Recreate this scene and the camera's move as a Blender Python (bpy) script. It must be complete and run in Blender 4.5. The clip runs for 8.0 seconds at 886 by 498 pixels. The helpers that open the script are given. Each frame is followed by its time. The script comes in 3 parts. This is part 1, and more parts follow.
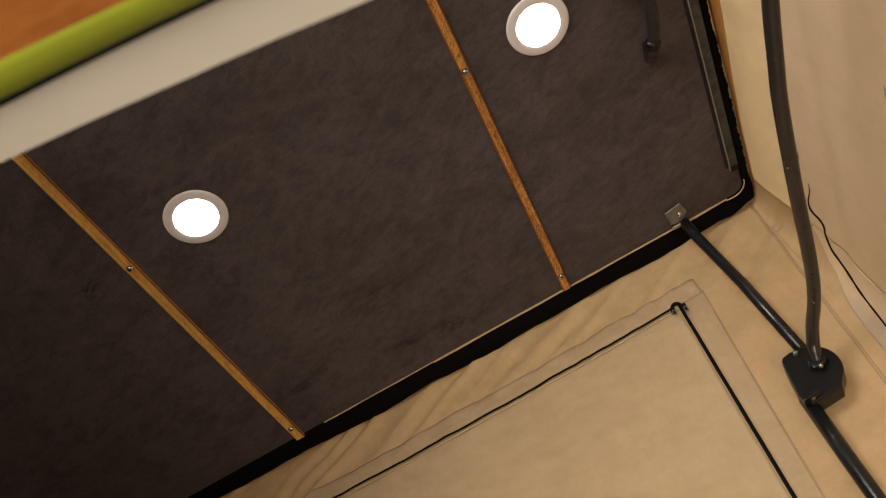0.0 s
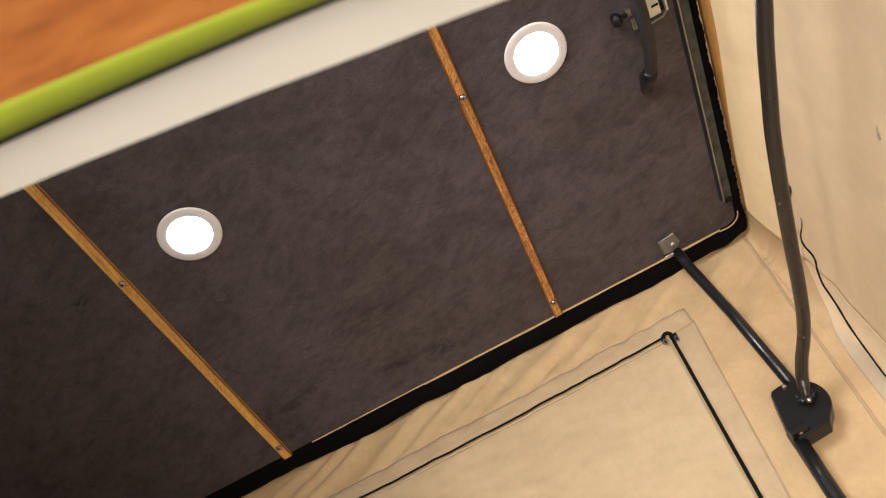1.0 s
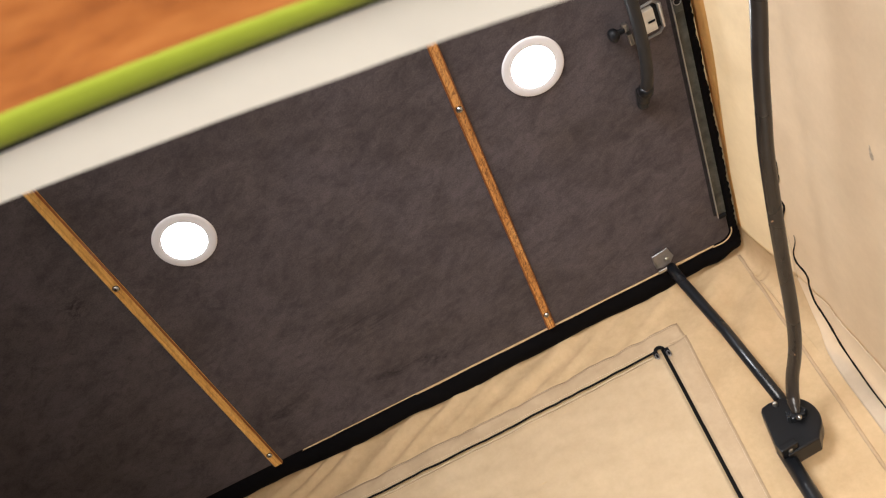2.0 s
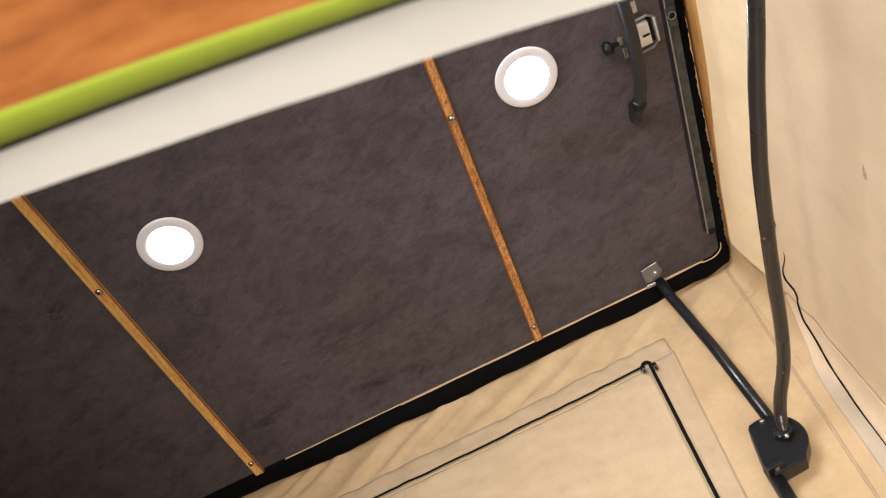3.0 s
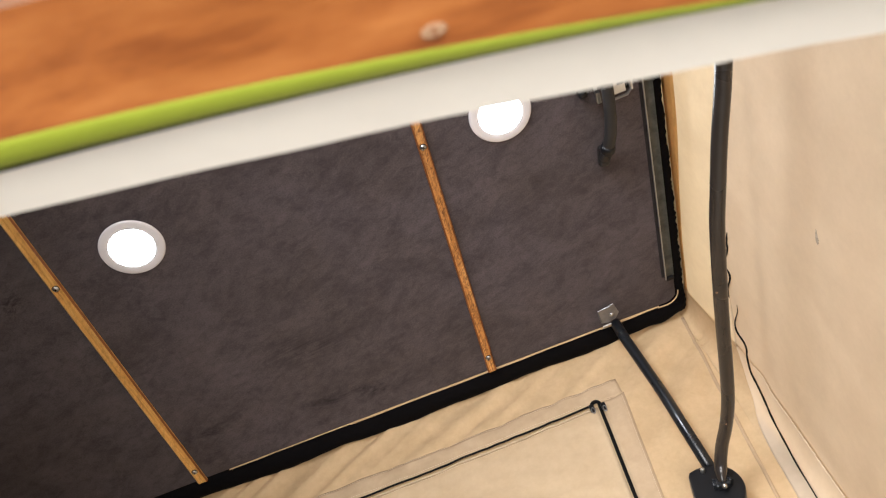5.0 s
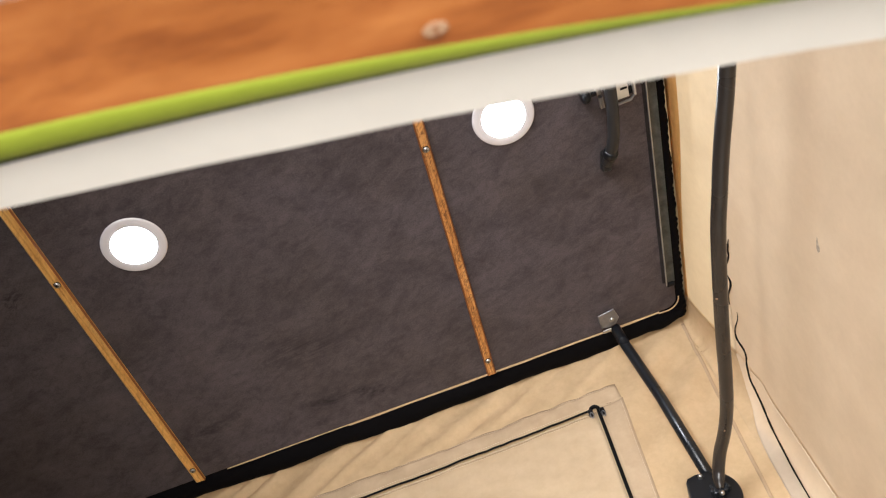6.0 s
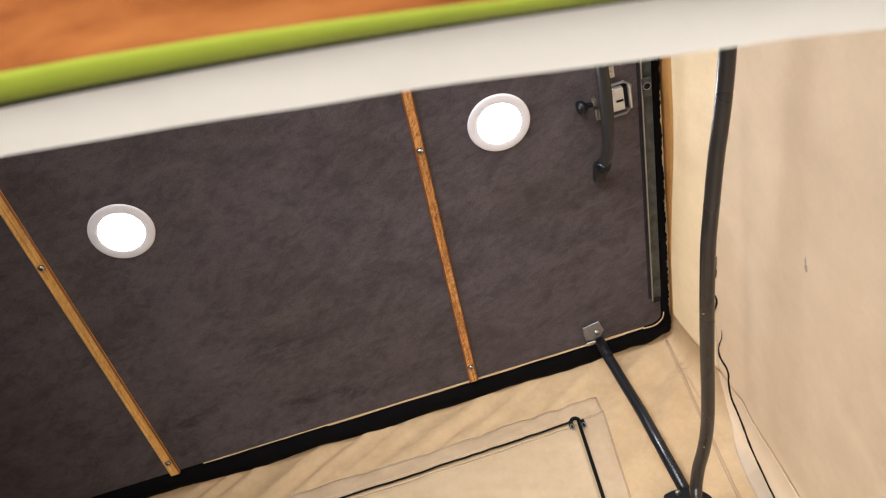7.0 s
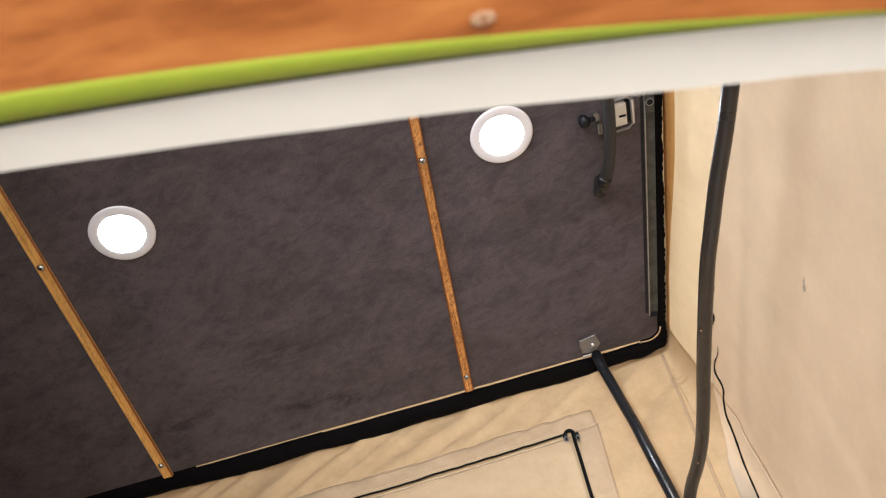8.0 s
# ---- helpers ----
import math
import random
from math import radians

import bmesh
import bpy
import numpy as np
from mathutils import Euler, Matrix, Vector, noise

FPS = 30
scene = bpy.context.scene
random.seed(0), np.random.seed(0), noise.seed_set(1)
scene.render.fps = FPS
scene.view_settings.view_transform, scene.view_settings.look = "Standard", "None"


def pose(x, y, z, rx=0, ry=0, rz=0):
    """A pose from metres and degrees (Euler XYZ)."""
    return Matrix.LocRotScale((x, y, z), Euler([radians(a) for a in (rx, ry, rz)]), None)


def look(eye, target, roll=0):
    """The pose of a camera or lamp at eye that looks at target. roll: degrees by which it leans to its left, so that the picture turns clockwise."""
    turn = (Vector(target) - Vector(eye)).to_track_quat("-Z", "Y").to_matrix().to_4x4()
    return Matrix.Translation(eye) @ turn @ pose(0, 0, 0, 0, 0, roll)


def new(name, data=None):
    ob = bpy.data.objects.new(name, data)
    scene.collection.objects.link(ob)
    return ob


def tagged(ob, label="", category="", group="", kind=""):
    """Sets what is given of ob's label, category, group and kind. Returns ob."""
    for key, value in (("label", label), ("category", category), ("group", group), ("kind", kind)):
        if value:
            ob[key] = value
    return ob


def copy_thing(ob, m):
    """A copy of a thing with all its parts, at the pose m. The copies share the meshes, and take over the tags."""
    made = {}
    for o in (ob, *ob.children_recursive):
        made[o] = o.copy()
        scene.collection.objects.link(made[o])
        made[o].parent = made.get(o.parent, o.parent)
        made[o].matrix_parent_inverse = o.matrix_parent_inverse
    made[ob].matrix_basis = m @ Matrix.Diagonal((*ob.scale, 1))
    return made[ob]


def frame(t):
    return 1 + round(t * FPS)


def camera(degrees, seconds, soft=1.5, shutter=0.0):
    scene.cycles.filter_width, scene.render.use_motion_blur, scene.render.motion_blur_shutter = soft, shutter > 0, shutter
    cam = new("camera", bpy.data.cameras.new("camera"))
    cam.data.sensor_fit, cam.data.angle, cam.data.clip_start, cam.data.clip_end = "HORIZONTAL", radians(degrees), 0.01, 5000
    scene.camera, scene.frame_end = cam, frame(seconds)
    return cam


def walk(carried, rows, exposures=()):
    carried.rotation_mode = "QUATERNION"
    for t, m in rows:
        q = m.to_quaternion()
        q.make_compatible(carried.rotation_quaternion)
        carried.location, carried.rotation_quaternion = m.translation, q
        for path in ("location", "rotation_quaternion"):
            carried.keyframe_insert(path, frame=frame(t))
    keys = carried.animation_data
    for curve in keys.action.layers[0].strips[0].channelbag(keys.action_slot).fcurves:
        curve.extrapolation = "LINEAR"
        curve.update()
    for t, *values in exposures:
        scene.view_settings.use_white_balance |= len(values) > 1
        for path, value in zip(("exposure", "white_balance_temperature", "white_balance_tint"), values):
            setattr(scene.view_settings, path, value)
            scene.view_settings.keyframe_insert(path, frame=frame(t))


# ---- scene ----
cam = camera(51.7, 8.0, soft=1.2)
PATH = [
    (0, (0.06534, -0.21800, 1.49845), (-0.10728, 1.04817, 3.03697), -23.44),
    (0.5, (0.07217, -0.22345, 1.49863), (-0.08366, 1.02893, 3.05019), -23.00),
    (1, (0.07439, -0.22484, 1.50126), (-0.07312, 1.02103, 3.05885), -22.61),
    (1.5, (0.07405, -0.22493, 1.50365), (-0.06506, 1.01872, 3.06377), -22.20),
    (1.7, (0.07846, -0.22660, 1.49875), (-0.05891, 1.01371, 3.06169), -22.22),
    (2.8, (0.07568, -0.22787, 1.50888), (-0.03117, 1.00487, 3.08018), -21.66),
    (3, (0.07317, -0.22445, 1.51151), (-0.01996, 1.01188, 3.08086), -22.24),
    (3.5, (0.07146, -0.22836, 1.51076), (-0.00458, 1.00543, 3.08301), -21.38),
    (4, (0.07793, -0.23747, 1.50841), (0.01914, 1.00059, 3.07804), -20.88),
    (4.2, (0.08343, -0.24034, 1.51019), (0.03051, 0.99681, 3.08074), -20.34),
    (4.5, (0.08510, -0.24011, 1.50931), (0.04928, 0.99673, 3.08059), -19.47),
    (4.7, (0.08826, -0.23968, 1.50882), (0.06948, 0.99620, 3.08116), -20.26),
    (5.8, (0.08746, -0.23786, 1.50268), (0.07745, 0.98795, 3.08296), -19.63),
    (6, (0.08840, -0.23866, 1.50476), (0.07131, 0.98566, 3.08614), -19.27),
    (6.5, (0.08596, -0.23922, 1.50308), (0.07164, 0.97779, 3.09011), -17.91),
    (7, (0.07985, -0.22964, 1.50042), (0.10061, 0.98352, 3.09033), -17.76),
    (7.5, (0.07820, -0.23178, 1.50172), (0.10714, 0.97533, 3.09610), -16.83),
    (8, (0.07533, -0.23656, 1.50143), (0.10970, 0.96771, 3.09785), -16.81),
]
walk(cam, [(t, look(eye, target, roll)) for t, eye, target, roll in PATH],
     [(0, -0.03, 7850, 13), (0.5, 0.44, 7200, 11), (1, 0.76, 6800, 10), (1.7, 0.90, 6480, 10), (3, 0.97, 6280, 10), (8, 0.96, 6070, 10)])
cam.data.dof.use_dof = True
cam.data.dof.focus_distance = 1.4
cam.data.dof.aperture_fstop = 17

# ---------------------------------------------------------------- light
world = bpy.data.worlds.new("world")
scene.world = world
world.use_nodes = True
wn = world.node_tree.nodes
sky = wn.new("ShaderNodeTexSky")
sky.sky_type = "NISHITA"
sky.sun_disc = False
sky.sun_elevation = radians(28)
sky.sun_rotation = radians(46)
wn["Background"].inputs["Strength"].default_value = 0.15
world.node_tree.links.new(sky.outputs["Color"], wn["Background"].inputs["Color"])

sun_data = bpy.data.lights.new("sun", "SUN")
sun_data.energy, sun_data.angle, sun_data.color = 5.0, radians(8), (1.0, 0.93, 0.82)
sun = new("sun", sun_data)
sun.matrix_basis = look((4.2, 4.0, 4.6), (0, 0, 1.5))

# added area lamp low behind the camera, a fill with no known source
low_fill_data = bpy.data.lights.new("low_fill_lamp", "AREA")
low_fill_data.shape, low_fill_data.size, low_fill_data.size_y = "RECTANGLE", 0.84, 1.35
low_fill_data.energy, low_fill_data.color = 12.3, (1.0, 0.95, 0.88)
low_fill = new("low_fill_lamp", low_fill_data)
low_fill.matrix_basis = look((0.0, -1.02, 0.85), (-0.08, 0.1, 1.70))
low_fill_data.spread = radians(110)

# added area lamp at canvas height behind the camera, a made-up fill
upper_fill_data = bpy.data.lights.new("upper_fill_lamp", "AREA")
upper_fill_data.shape, upper_fill_data.size, upper_fill_data.size_y = "RECTANGLE", 0.55, 0.55
upper_fill_data.energy, upper_fill_data.color = 2.5, (0.97, 0.97, 1.0)
upper_fill = new("upper_fill_lamp", upper_fill_data)
upper_fill.matrix_basis = look((-0.22, -0.93, 2.2), (0.34, 0.6, 2.34))
upper_fill_data.spread = radians(66)


# ---------------------------------------------------------------- materials
class Mat:
    def __init__(self, name, rough=0.6, metal=0.0):
        self.m = bpy.data.materials.new(name)
        self.m.use_nodes = True
        self.t = self.m.node_tree
        self.b = self.t.nodes["Principled BSDF"]
        self.b.inputs["Roughness"].default_value = rough
        self.b.inputs["Metallic"].default_value = metal
        self.tc = self.t.nodes.new("ShaderNodeTexCoord")

    def node(self, kind, **values):
        n = self.t.nodes.new(kind)
        for k, v in values.items():
            n.inputs[k.replace("_", " ")].default_value = v
        return n

    def link(self, a, b):
        self.t.links.new(a, b)

    def coords(self, scale=(1, 1, 1), rot=(0, 0, 0)):
        """Turned by rot, then scaled: a scale under 1 draws the pattern out along that turned axis."""
        mp = self.node("ShaderNodeMapping")
        mp.vector_type = "TEXTURE"
        mp.inputs["Scale"].default_value = tuple(1 / v for v in scale)
        mp.inputs["Rotation"].default_value = rot
        self.link(self.tc.outputs["Object"], mp.inputs["Vector"])
        return mp.outputs["Vector"]

    def noise(self, scale, detail=4, rough=0.55, stretch=(1, 1, 1), rot=(0, 0, 0), distortion=0.0):
        n = self.node("ShaderNodeTexNoise", Scale=scale, Detail=detail, Roughness=rough, Distortion=distortion)
        self.link(self.coords(stretch, rot), n.inputs["Vector"])
        return n.outputs["Fac"]

    def spot(self, centre, size, turn):
        """1 in the middle of an oval, 0 outside it."""
        mp = self.node("ShaderNodeMapping")
        mp.vector_type = "TEXTURE"
        mp.inputs["Location"].default_value = centre
        mp.inputs["Rotation"].default_value = (0, 0, turn)
        mp.inputs["Scale"].default_value = size
        self.link(self.tc.outputs["Object"], mp.inputs["Vector"])
        far = self.node("ShaderNodeVectorMath")
        far.operation = "LENGTH"
        self.link(mp.outputs["Vector"], far.inputs[0])
        fade = self.node("ShaderNodeMapRange")
        fade.interpolation_type = "SMOOTHSTEP"
        fade.inputs["From Min"].default_value, fade.inputs["From Max"].default_value = 0.25, 1.0
        fade.inputs["To Min"].default_value, fade.inputs["To Max"].default_value = 1.0, 0.0
        self.link(far.outputs["Value"], fade.inputs["Value"])
        return fade.outputs["Result"]

    def ramp(self, fac, stops):
        r = self.node("ShaderNodeValToRGB")
        e = r.color_ramp.elements
        while len(e) < len(stops):
            e.new(0.5)
        for el, (p, c) in zip(e, stops):
            el.position, el.color = p, (*c, 1)
        self.link(fac, r.inputs["Fac"])
        return r.outputs["Color"]

    def mix(self, a, b, fac, mode="MIX"):
        n = self.t.nodes.new("ShaderNodeMix")
        n.data_type, n.blend_type = "RGBA", mode
        for sock, v in ((n.inputs[6], a), (n.inputs[7], b), (n.inputs[0], fac)):
            if hasattr(v, "links"):
                self.link(v, sock)
            else:
                sock.default_value = (*v, 1) if isinstance(v, tuple) else v
        return n.outputs[2]

    def color(self, c):
        if hasattr(c, "links"):
            self.link(c, self.b.inputs["Base Color"])
        else:
            self.b.inputs["Base Color"].default_value = (*c, 1)

    def bump(self, fac, strength=0.3, distance=0.002):
        n = self.node("ShaderNodeBump", Strength=strength, Distance=distance)
        self.link(fac, n.inputs["Height"])
        if self.b.inputs["Normal"].links:
            self.link(self.b.inputs["Normal"].links[0].from_socket, n.inputs["Normal"])
        self.link(n.outputs["Normal"], self.b.inputs["Normal"])

    def roughness(self, fac, lo, hi):
        n = self.node("ShaderNodeMapRange")
        n.inputs["To Min"].default_value, n.inputs["To Max"].default_value = lo, hi
        self.link(fac, n.inputs["Value"])
        self.link(n.outputs["Result"], self.b.inputs["Roughness"])


def make_suede():
    k = Mat("dark_suede", 0.95)
    big = k.noise(5, 4, 0.55, distortion=0.4)
    cloud = k.noise(19, 5, 0.62, (0.7, 1.0, 1), (0, 0, -0.4), 0.5)
    nap = k.noise(80, 7, 0.74, (0.62, 1.0, 1), (0, 0, -0.42), 0.7)
    fine = k.noise(420, 4, 0.7)
    smear = k.noise(24, 6, 0.66, (0.6, 1.0, 1), (0, 0, -0.2), 0.8)
    c = k.ramp(big, [(0.3, (0.072, 0.0570, 0.0545)), (0.7, (0.089, 0.0725, 0.0765))])
    c = k.mix(c, k.ramp(cloud, [(0.3, (0.68, 0.67, 0.67)), (0.5, (1, 1, 1)), (0.72, (1.22, 1.21, 1.2))]), 0.85, "MULTIPLY")
    c = k.mix(c, k.ramp(nap, [(0.32, (0.66, 0.65, 0.64)), (0.5, (1, 1, 1)), (0.70, (1.3, 1.29, 1.28))]), 0.65, "MULTIPLY")
    c = k.mix(c, k.ramp(fine, [(0.3, (0.68, 0.68, 0.68)), (0.7, (1.28, 1.28, 1.28))]), 0.7, "MULTIPLY")
    c = k.mix(c, k.ramp(smear, [(0.30, (0.62, 0.61, 0.62)), (0.44, (1, 1, 1))]), 0.6, "MULTIPLY")
    # rubbed places: a combed patch, a dark smudge along the edge, scratches beside the batten
    combed = k.noise(190, 2, 0.4, (0.09, 1.0, 1), (0, 0, -0.12), 0.3)
    for (x, y), (a, b), turn, marks, lo in (((-0.185, 0.705), (0.085, 0.05), 0.1, combed, 0.72),
                                            ((-0.13, 0.838), (0.14, 0.022), 0.12, smear, 0.36),
                                            ((-0.515, 0.435), (0.035, 0.022), -0.9, nap, 0.5),
                                            ((-0.40, 0.80), (0.10, 0.02), -0.2, smear, 0.5)):
        spot = k.spot((x, y, 2.6), (a, b, 0.2), turn)
        worn = k.ramp(marks, [(0.40, (lo, lo, lo)), (0.55, (1, 1, 1))])
        c = k.mix(c, worn, spot, "MULTIPLY")
    k.color(c)
    k.b.inputs["Sheen Weight"].default_value = 0.08
    k.b.inputs["Sheen Roughness"].default_value = 0.5
    k.b.inputs["Sheen Tint"].default_value = (0.75, 0.66, 0.62, 1)
    k.b.inputs["Specular IOR Level"].default_value = 0.1
    k.bump(nap, 0.12, 0.002)
    k.bump(fine, 0.05, 0.0005)
    return k.m


def make_canvas(name, base, stain, glow=0.15, rugged=1.0):
    k = Mat(name, 0.9)
    big = k.noise(3.2, 5, 0.6)
    mid = k.noise(18, 5, 0.6)
    weave = k.noise(700, 2, 0.5)
    felt = k.noise(120, 4, 0.65)
    c = k.mix(base, stain, k.ramp(big, [(0.35, (0, 0, 0)), (0.75, (0.8, 0.8, 0.8))]))
    c = k.mix(c, k.ramp(mid, [(0.3, (0.86, 0.84, 0.80)), (0.7, (1.07, 1.07, 1.07))]), 0.8 * rugged, "MULTIPLY")
    c = k.mix(c, k.ramp(felt, [(0.3, (0.93, 0.92, 0.90)), (0.7, (1.05, 1.05, 1.05))]), 0.7 * rugged, "MULTIPLY")
    k.color(c)
    k.b.inputs["Specular IOR Level"].default_value = 0.15
    k.bump(mid, 0.2 * rugged, 0.002)
    k.bump(felt, 0.25 * rugged, 0.0005)
    k.bump(weave, 0.3, 0.0003)
    tr = k.node("ShaderNodeBsdfTranslucent")
    k.link(c, tr.inputs["Color"])
    mx = k.node("ShaderNodeMixShader", Fac=glow)
    out = k.t.nodes["Material Output"]
    k.link(k.b.outputs["BSDF"], mx.inputs[1])
    k.link(tr.outputs["BSDF"], mx.inputs[2])
    k.link(mx.outputs["Shader"], out.inputs["Surface"])
    return k.m


def make_wood(name, dark, mid, light, along, scale=1.0, rough=0.42, flecks=0.85, warp=0.8):
    """Grain that runs along one axis: 0 x, 1 y."""
    k = Mat(name, rough)
    st = [1.0, 1.0, 1.0]
    st[along] = 0.06
    grain = k.noise(160 * scale, 6, 0.65, tuple(st), distortion=warp)
    st2 = [1.0, 1.0, 1.0]
    st2[along] = 0.12
    band = k.noise(34 * scale, 4, 0.6, tuple(st2))
    st3 = [1.0, 1.0, 1.0]
    st3[along] = 0.35
    fleck = k.noise(250 * scale, 4, 0.6, tuple(st3), (0, 0, 0.5), 1.6 if flecks > 0.5 else 0.0)
    c = k.ramp(grain, [(0.3, dark), (0.5, mid), (0.72, light)])
    c = k.mix(c, k.ramp(band, [(0.3, (0.7, 0.66, 0.62)), (0.65, (1.12, 1.12, 1.12))]), 0.8, "MULTIPLY")
    c = k.mix(c, k.ramp(fleck, [(0.38, (0.38, 0.32, 0.28)), (0.5, (1, 1, 1)), (0.68, (1.25, 1.25, 1.2))]), flecks, "MULTIPLY")
    k.color(c)
    k.roughness(band, rough - 0.1, rough + 0.15)
    k.bump(grain, 0.3, 0.0006)
    return k.m


def make_plain(name, base, rough, metal=0.0, vary=0.12, scale=60, bump=0.1, coat=0.0, spec=0.5):
    k = Mat(name, rough, metal)
    n = k.noise(scale, 5, 0.6)
    n2 = k.noise(scale * 0.15, 3, 0.6)
    lo, hi = tuple(v * (1 - vary) for v in base), tuple(min(1, v * (1 + vary)) for v in base)
    c = k.ramp(n, [(0.3, lo), (0.7, hi)])
    c = k.mix(c, k.ramp(n2, [(0.3, (1 - vary,) * 3), (0.7, (1, 1, 1))]), 0.8, "MULTIPLY")
    k.color(c)
    k.roughness(n2, max(0.03, rough - 0.1), min(1, rough + 0.1))
    if bump:
        k.bump(n, bump, 0.001)
    k.b.inputs["Coat Weight"].default_value = coat
    k.b.inputs["Specular IOR Level"].default_value = spec
    return k.m


def make_lamp(name, rgb, strength):
    k = Mat(name, 0.4)
    k.color((0.8, 0.8, 0.8))
    k.b.inputs["Emission Color"].default_value = (*rgb, 1)
    k.b.inputs["Emission Strength"].default_value = strength
    return k.m


SUEDE = make_suede()
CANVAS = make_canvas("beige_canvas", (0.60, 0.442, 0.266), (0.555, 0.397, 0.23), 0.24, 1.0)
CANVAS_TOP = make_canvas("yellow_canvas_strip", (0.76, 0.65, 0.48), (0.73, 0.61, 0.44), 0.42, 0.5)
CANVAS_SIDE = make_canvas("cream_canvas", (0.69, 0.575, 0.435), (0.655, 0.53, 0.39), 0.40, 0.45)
CANVAS_FLAP = make_canvas("flap_canvas", (0.575, 0.43, 0.275), (0.54, 0.395, 0.245), rugged=0.7)
TAPE = make_canvas("canvas_border_tape", (0.515, 0.378, 0.245), (0.475, 0.345, 0.215), 0.1, 0.9)
SEAM = make_canvas("seam_tape", (0.46, 0.33, 0.205), (0.42, 0.295, 0.18), 0.05)
# tan deepened for the shade that the roof throws on the canvas top
HEM = make_canvas("tan_shaded_hem", (0.72, 0.43, 0.15), (0.66, 0.38, 0.12), 0.45)
PIPING = make_canvas("cream_piping", (0.50, 0.35, 0.20), (0.42, 0.28, 0.16), 0.0)
BATTEN_RED = make_wood("varnished_batten_wood", (0.26, 0.10, 0.022), (0.52, 0.225, 0.060), (0.74, 0.40, 0.14), 1, 0.9, flecks=0.95)
BATTEN_GOLD = make_wood("golden_batten_wood", (0.60, 0.29, 0.068), (0.78, 0.42, 0.115), (0.88, 0.54, 0.18), 1, flecks=0.3)
# bevel tones: highlight is put into the pale one, shade into the dark one
BATTEN_PALE = make_wood("pale_highlight_bevel", (0.62, 0.36, 0.12), (0.78, 0.50, 0.20), (0.85, 0.60, 0.28), 1, flecks=0.1)
BATTEN_DARK = make_wood("dark_shade_bevel", (0.16, 0.045, 0.008), (0.27, 0.085, 0.018), (0.36, 0.13, 0.03), 1, flecks=0.2)
LEDGE_WOOD = make_wood("orange_veneer", (0.155, 0.040, 0.007), (0.265, 0.084, 0.018), (0.345, 0.126, 0.032), 0, 0.6, 0.35, 0.0, 0.1)
GREEN = make_plain("green_edge_strip", (0.24, 0.285, 0.018), 0.6, vary=0.08, scale=25)
WHITE = make_plain("white_board", (0.84, 0.785, 0.71), 0.5, vary=0.03, scale=30, bump=0.05)
RUBBER = make_plain("black_seal", (0.008, 0.007, 0.007), 0.8, vary=0.2, spec=0.2)
FRILL = make_plain("black_fabric_rim", (0.0035, 0.003, 0.0035), 0.95, vary=0.25, scale=120, bump=0.4, spec=0.08)
TUBE = make_plain("black_powder_coat", (0.009, 0.010, 0.012), 0.28, vary=0.2, scale=90, bump=0.08)
HOOP = make_plain("dark_brown_rubber_tube", (0.026, 0.020, 0.0165), 0.27, vary=0.15, scale=40, bump=0.02)
PLASTIC = make_plain("black_plastic", (0.006, 0.006, 0.007), 0.34, vary=0.15, scale=50, spec=0.3)
HANDLE = make_plain("worn_black_plastic", (0.021, 0.019, 0.0185), 0.42, vary=0.15, scale=50, spec=0.35)
STEEL = make_plain("brushed_steel", (0.5, 0.49, 0.47), 0.32, 1.0, vary=0.1, scale=120)
GREY_METAL = make_plain("grey_plated_steel", (0.30, 0.29, 0.29), 0.42, 0.8, vary=0.12, scale=90)
RAIL = make_plain("dull_aluminium", (0.066, 0.066, 0.056), 0.55, 0.25, vary=0.55, scale=60)
RAIL_SHADE = make_plain("dark_rail_shade", (0.030, 0.025, 0.024), 0.9, vary=0.2, spec=0.1)
RAIL_EDGE = make_plain("bright_aluminium_edge", (0.36, 0.34, 0.31), 0.4, 0.5, vary=0.1)
LATCH = make_plain("latch_cream_metal", (0.62, 0.57, 0.50), 0.45, 0.25, vary=0.1)
BEZEL = make_plain("white_lamp_bezel", (0.72, 0.675, 0.675), 0.5, vary=0.02, scale=20, bump=0.0)
DIFFUSER = make_lamp("lit_diffuser", (0.95, 0.97, 1.0), 30)
ZIP = make_plain("black_zip", (0.004, 0.004, 0.004), 0.85, vary=0.3, scale=300, bump=0.5, spec=0.15)
THREAD = make_plain("pale_zip_edging", (0.54, 0.41, 0.27), 0.85, vary=0.08)
THREAD_PALE = make_plain("pale_thread", (0.63, 0.49, 0.34), 0.9, vary=0.05)
SCUFF = make_plain("dark_scuff", (0.47, 0.38, 0.28), 0.9, vary=0.35, scale=300)
SCREW_TAN = make_plain("dull_steel_fastener", (0.31, 0.185, 0.105), 0.5, 0.2)
SLOT_BROWN = make_plain("brown_screw_slot", (0.20, 0.085, 0.035), 0.7, 0.0)
GREY_BOARD = make_plain("blue_grey_board", (0.17, 0.33, 0.38), 0.6, vary=0.08, scale=15)
BODY = make_plain("cabin_panel", (0.62, 0.58, 0.52), 0.55, vary=0.06, scale=12)
LIGHT_BLOCK = make_plain("dark_light_block", (0.035, 0.03, 0.03), 0.9, vary=0.15, scale=30)
FLOOR = make_plain("pale_bounce_floor", (0.46, 0.43, 0.40), 0.6, vary=0.15, scale=14)
GROUND = make_plain("pale_gravel_ground", (0.24, 0.22, 0.19), 0.95, vary=0.3, scale=3)


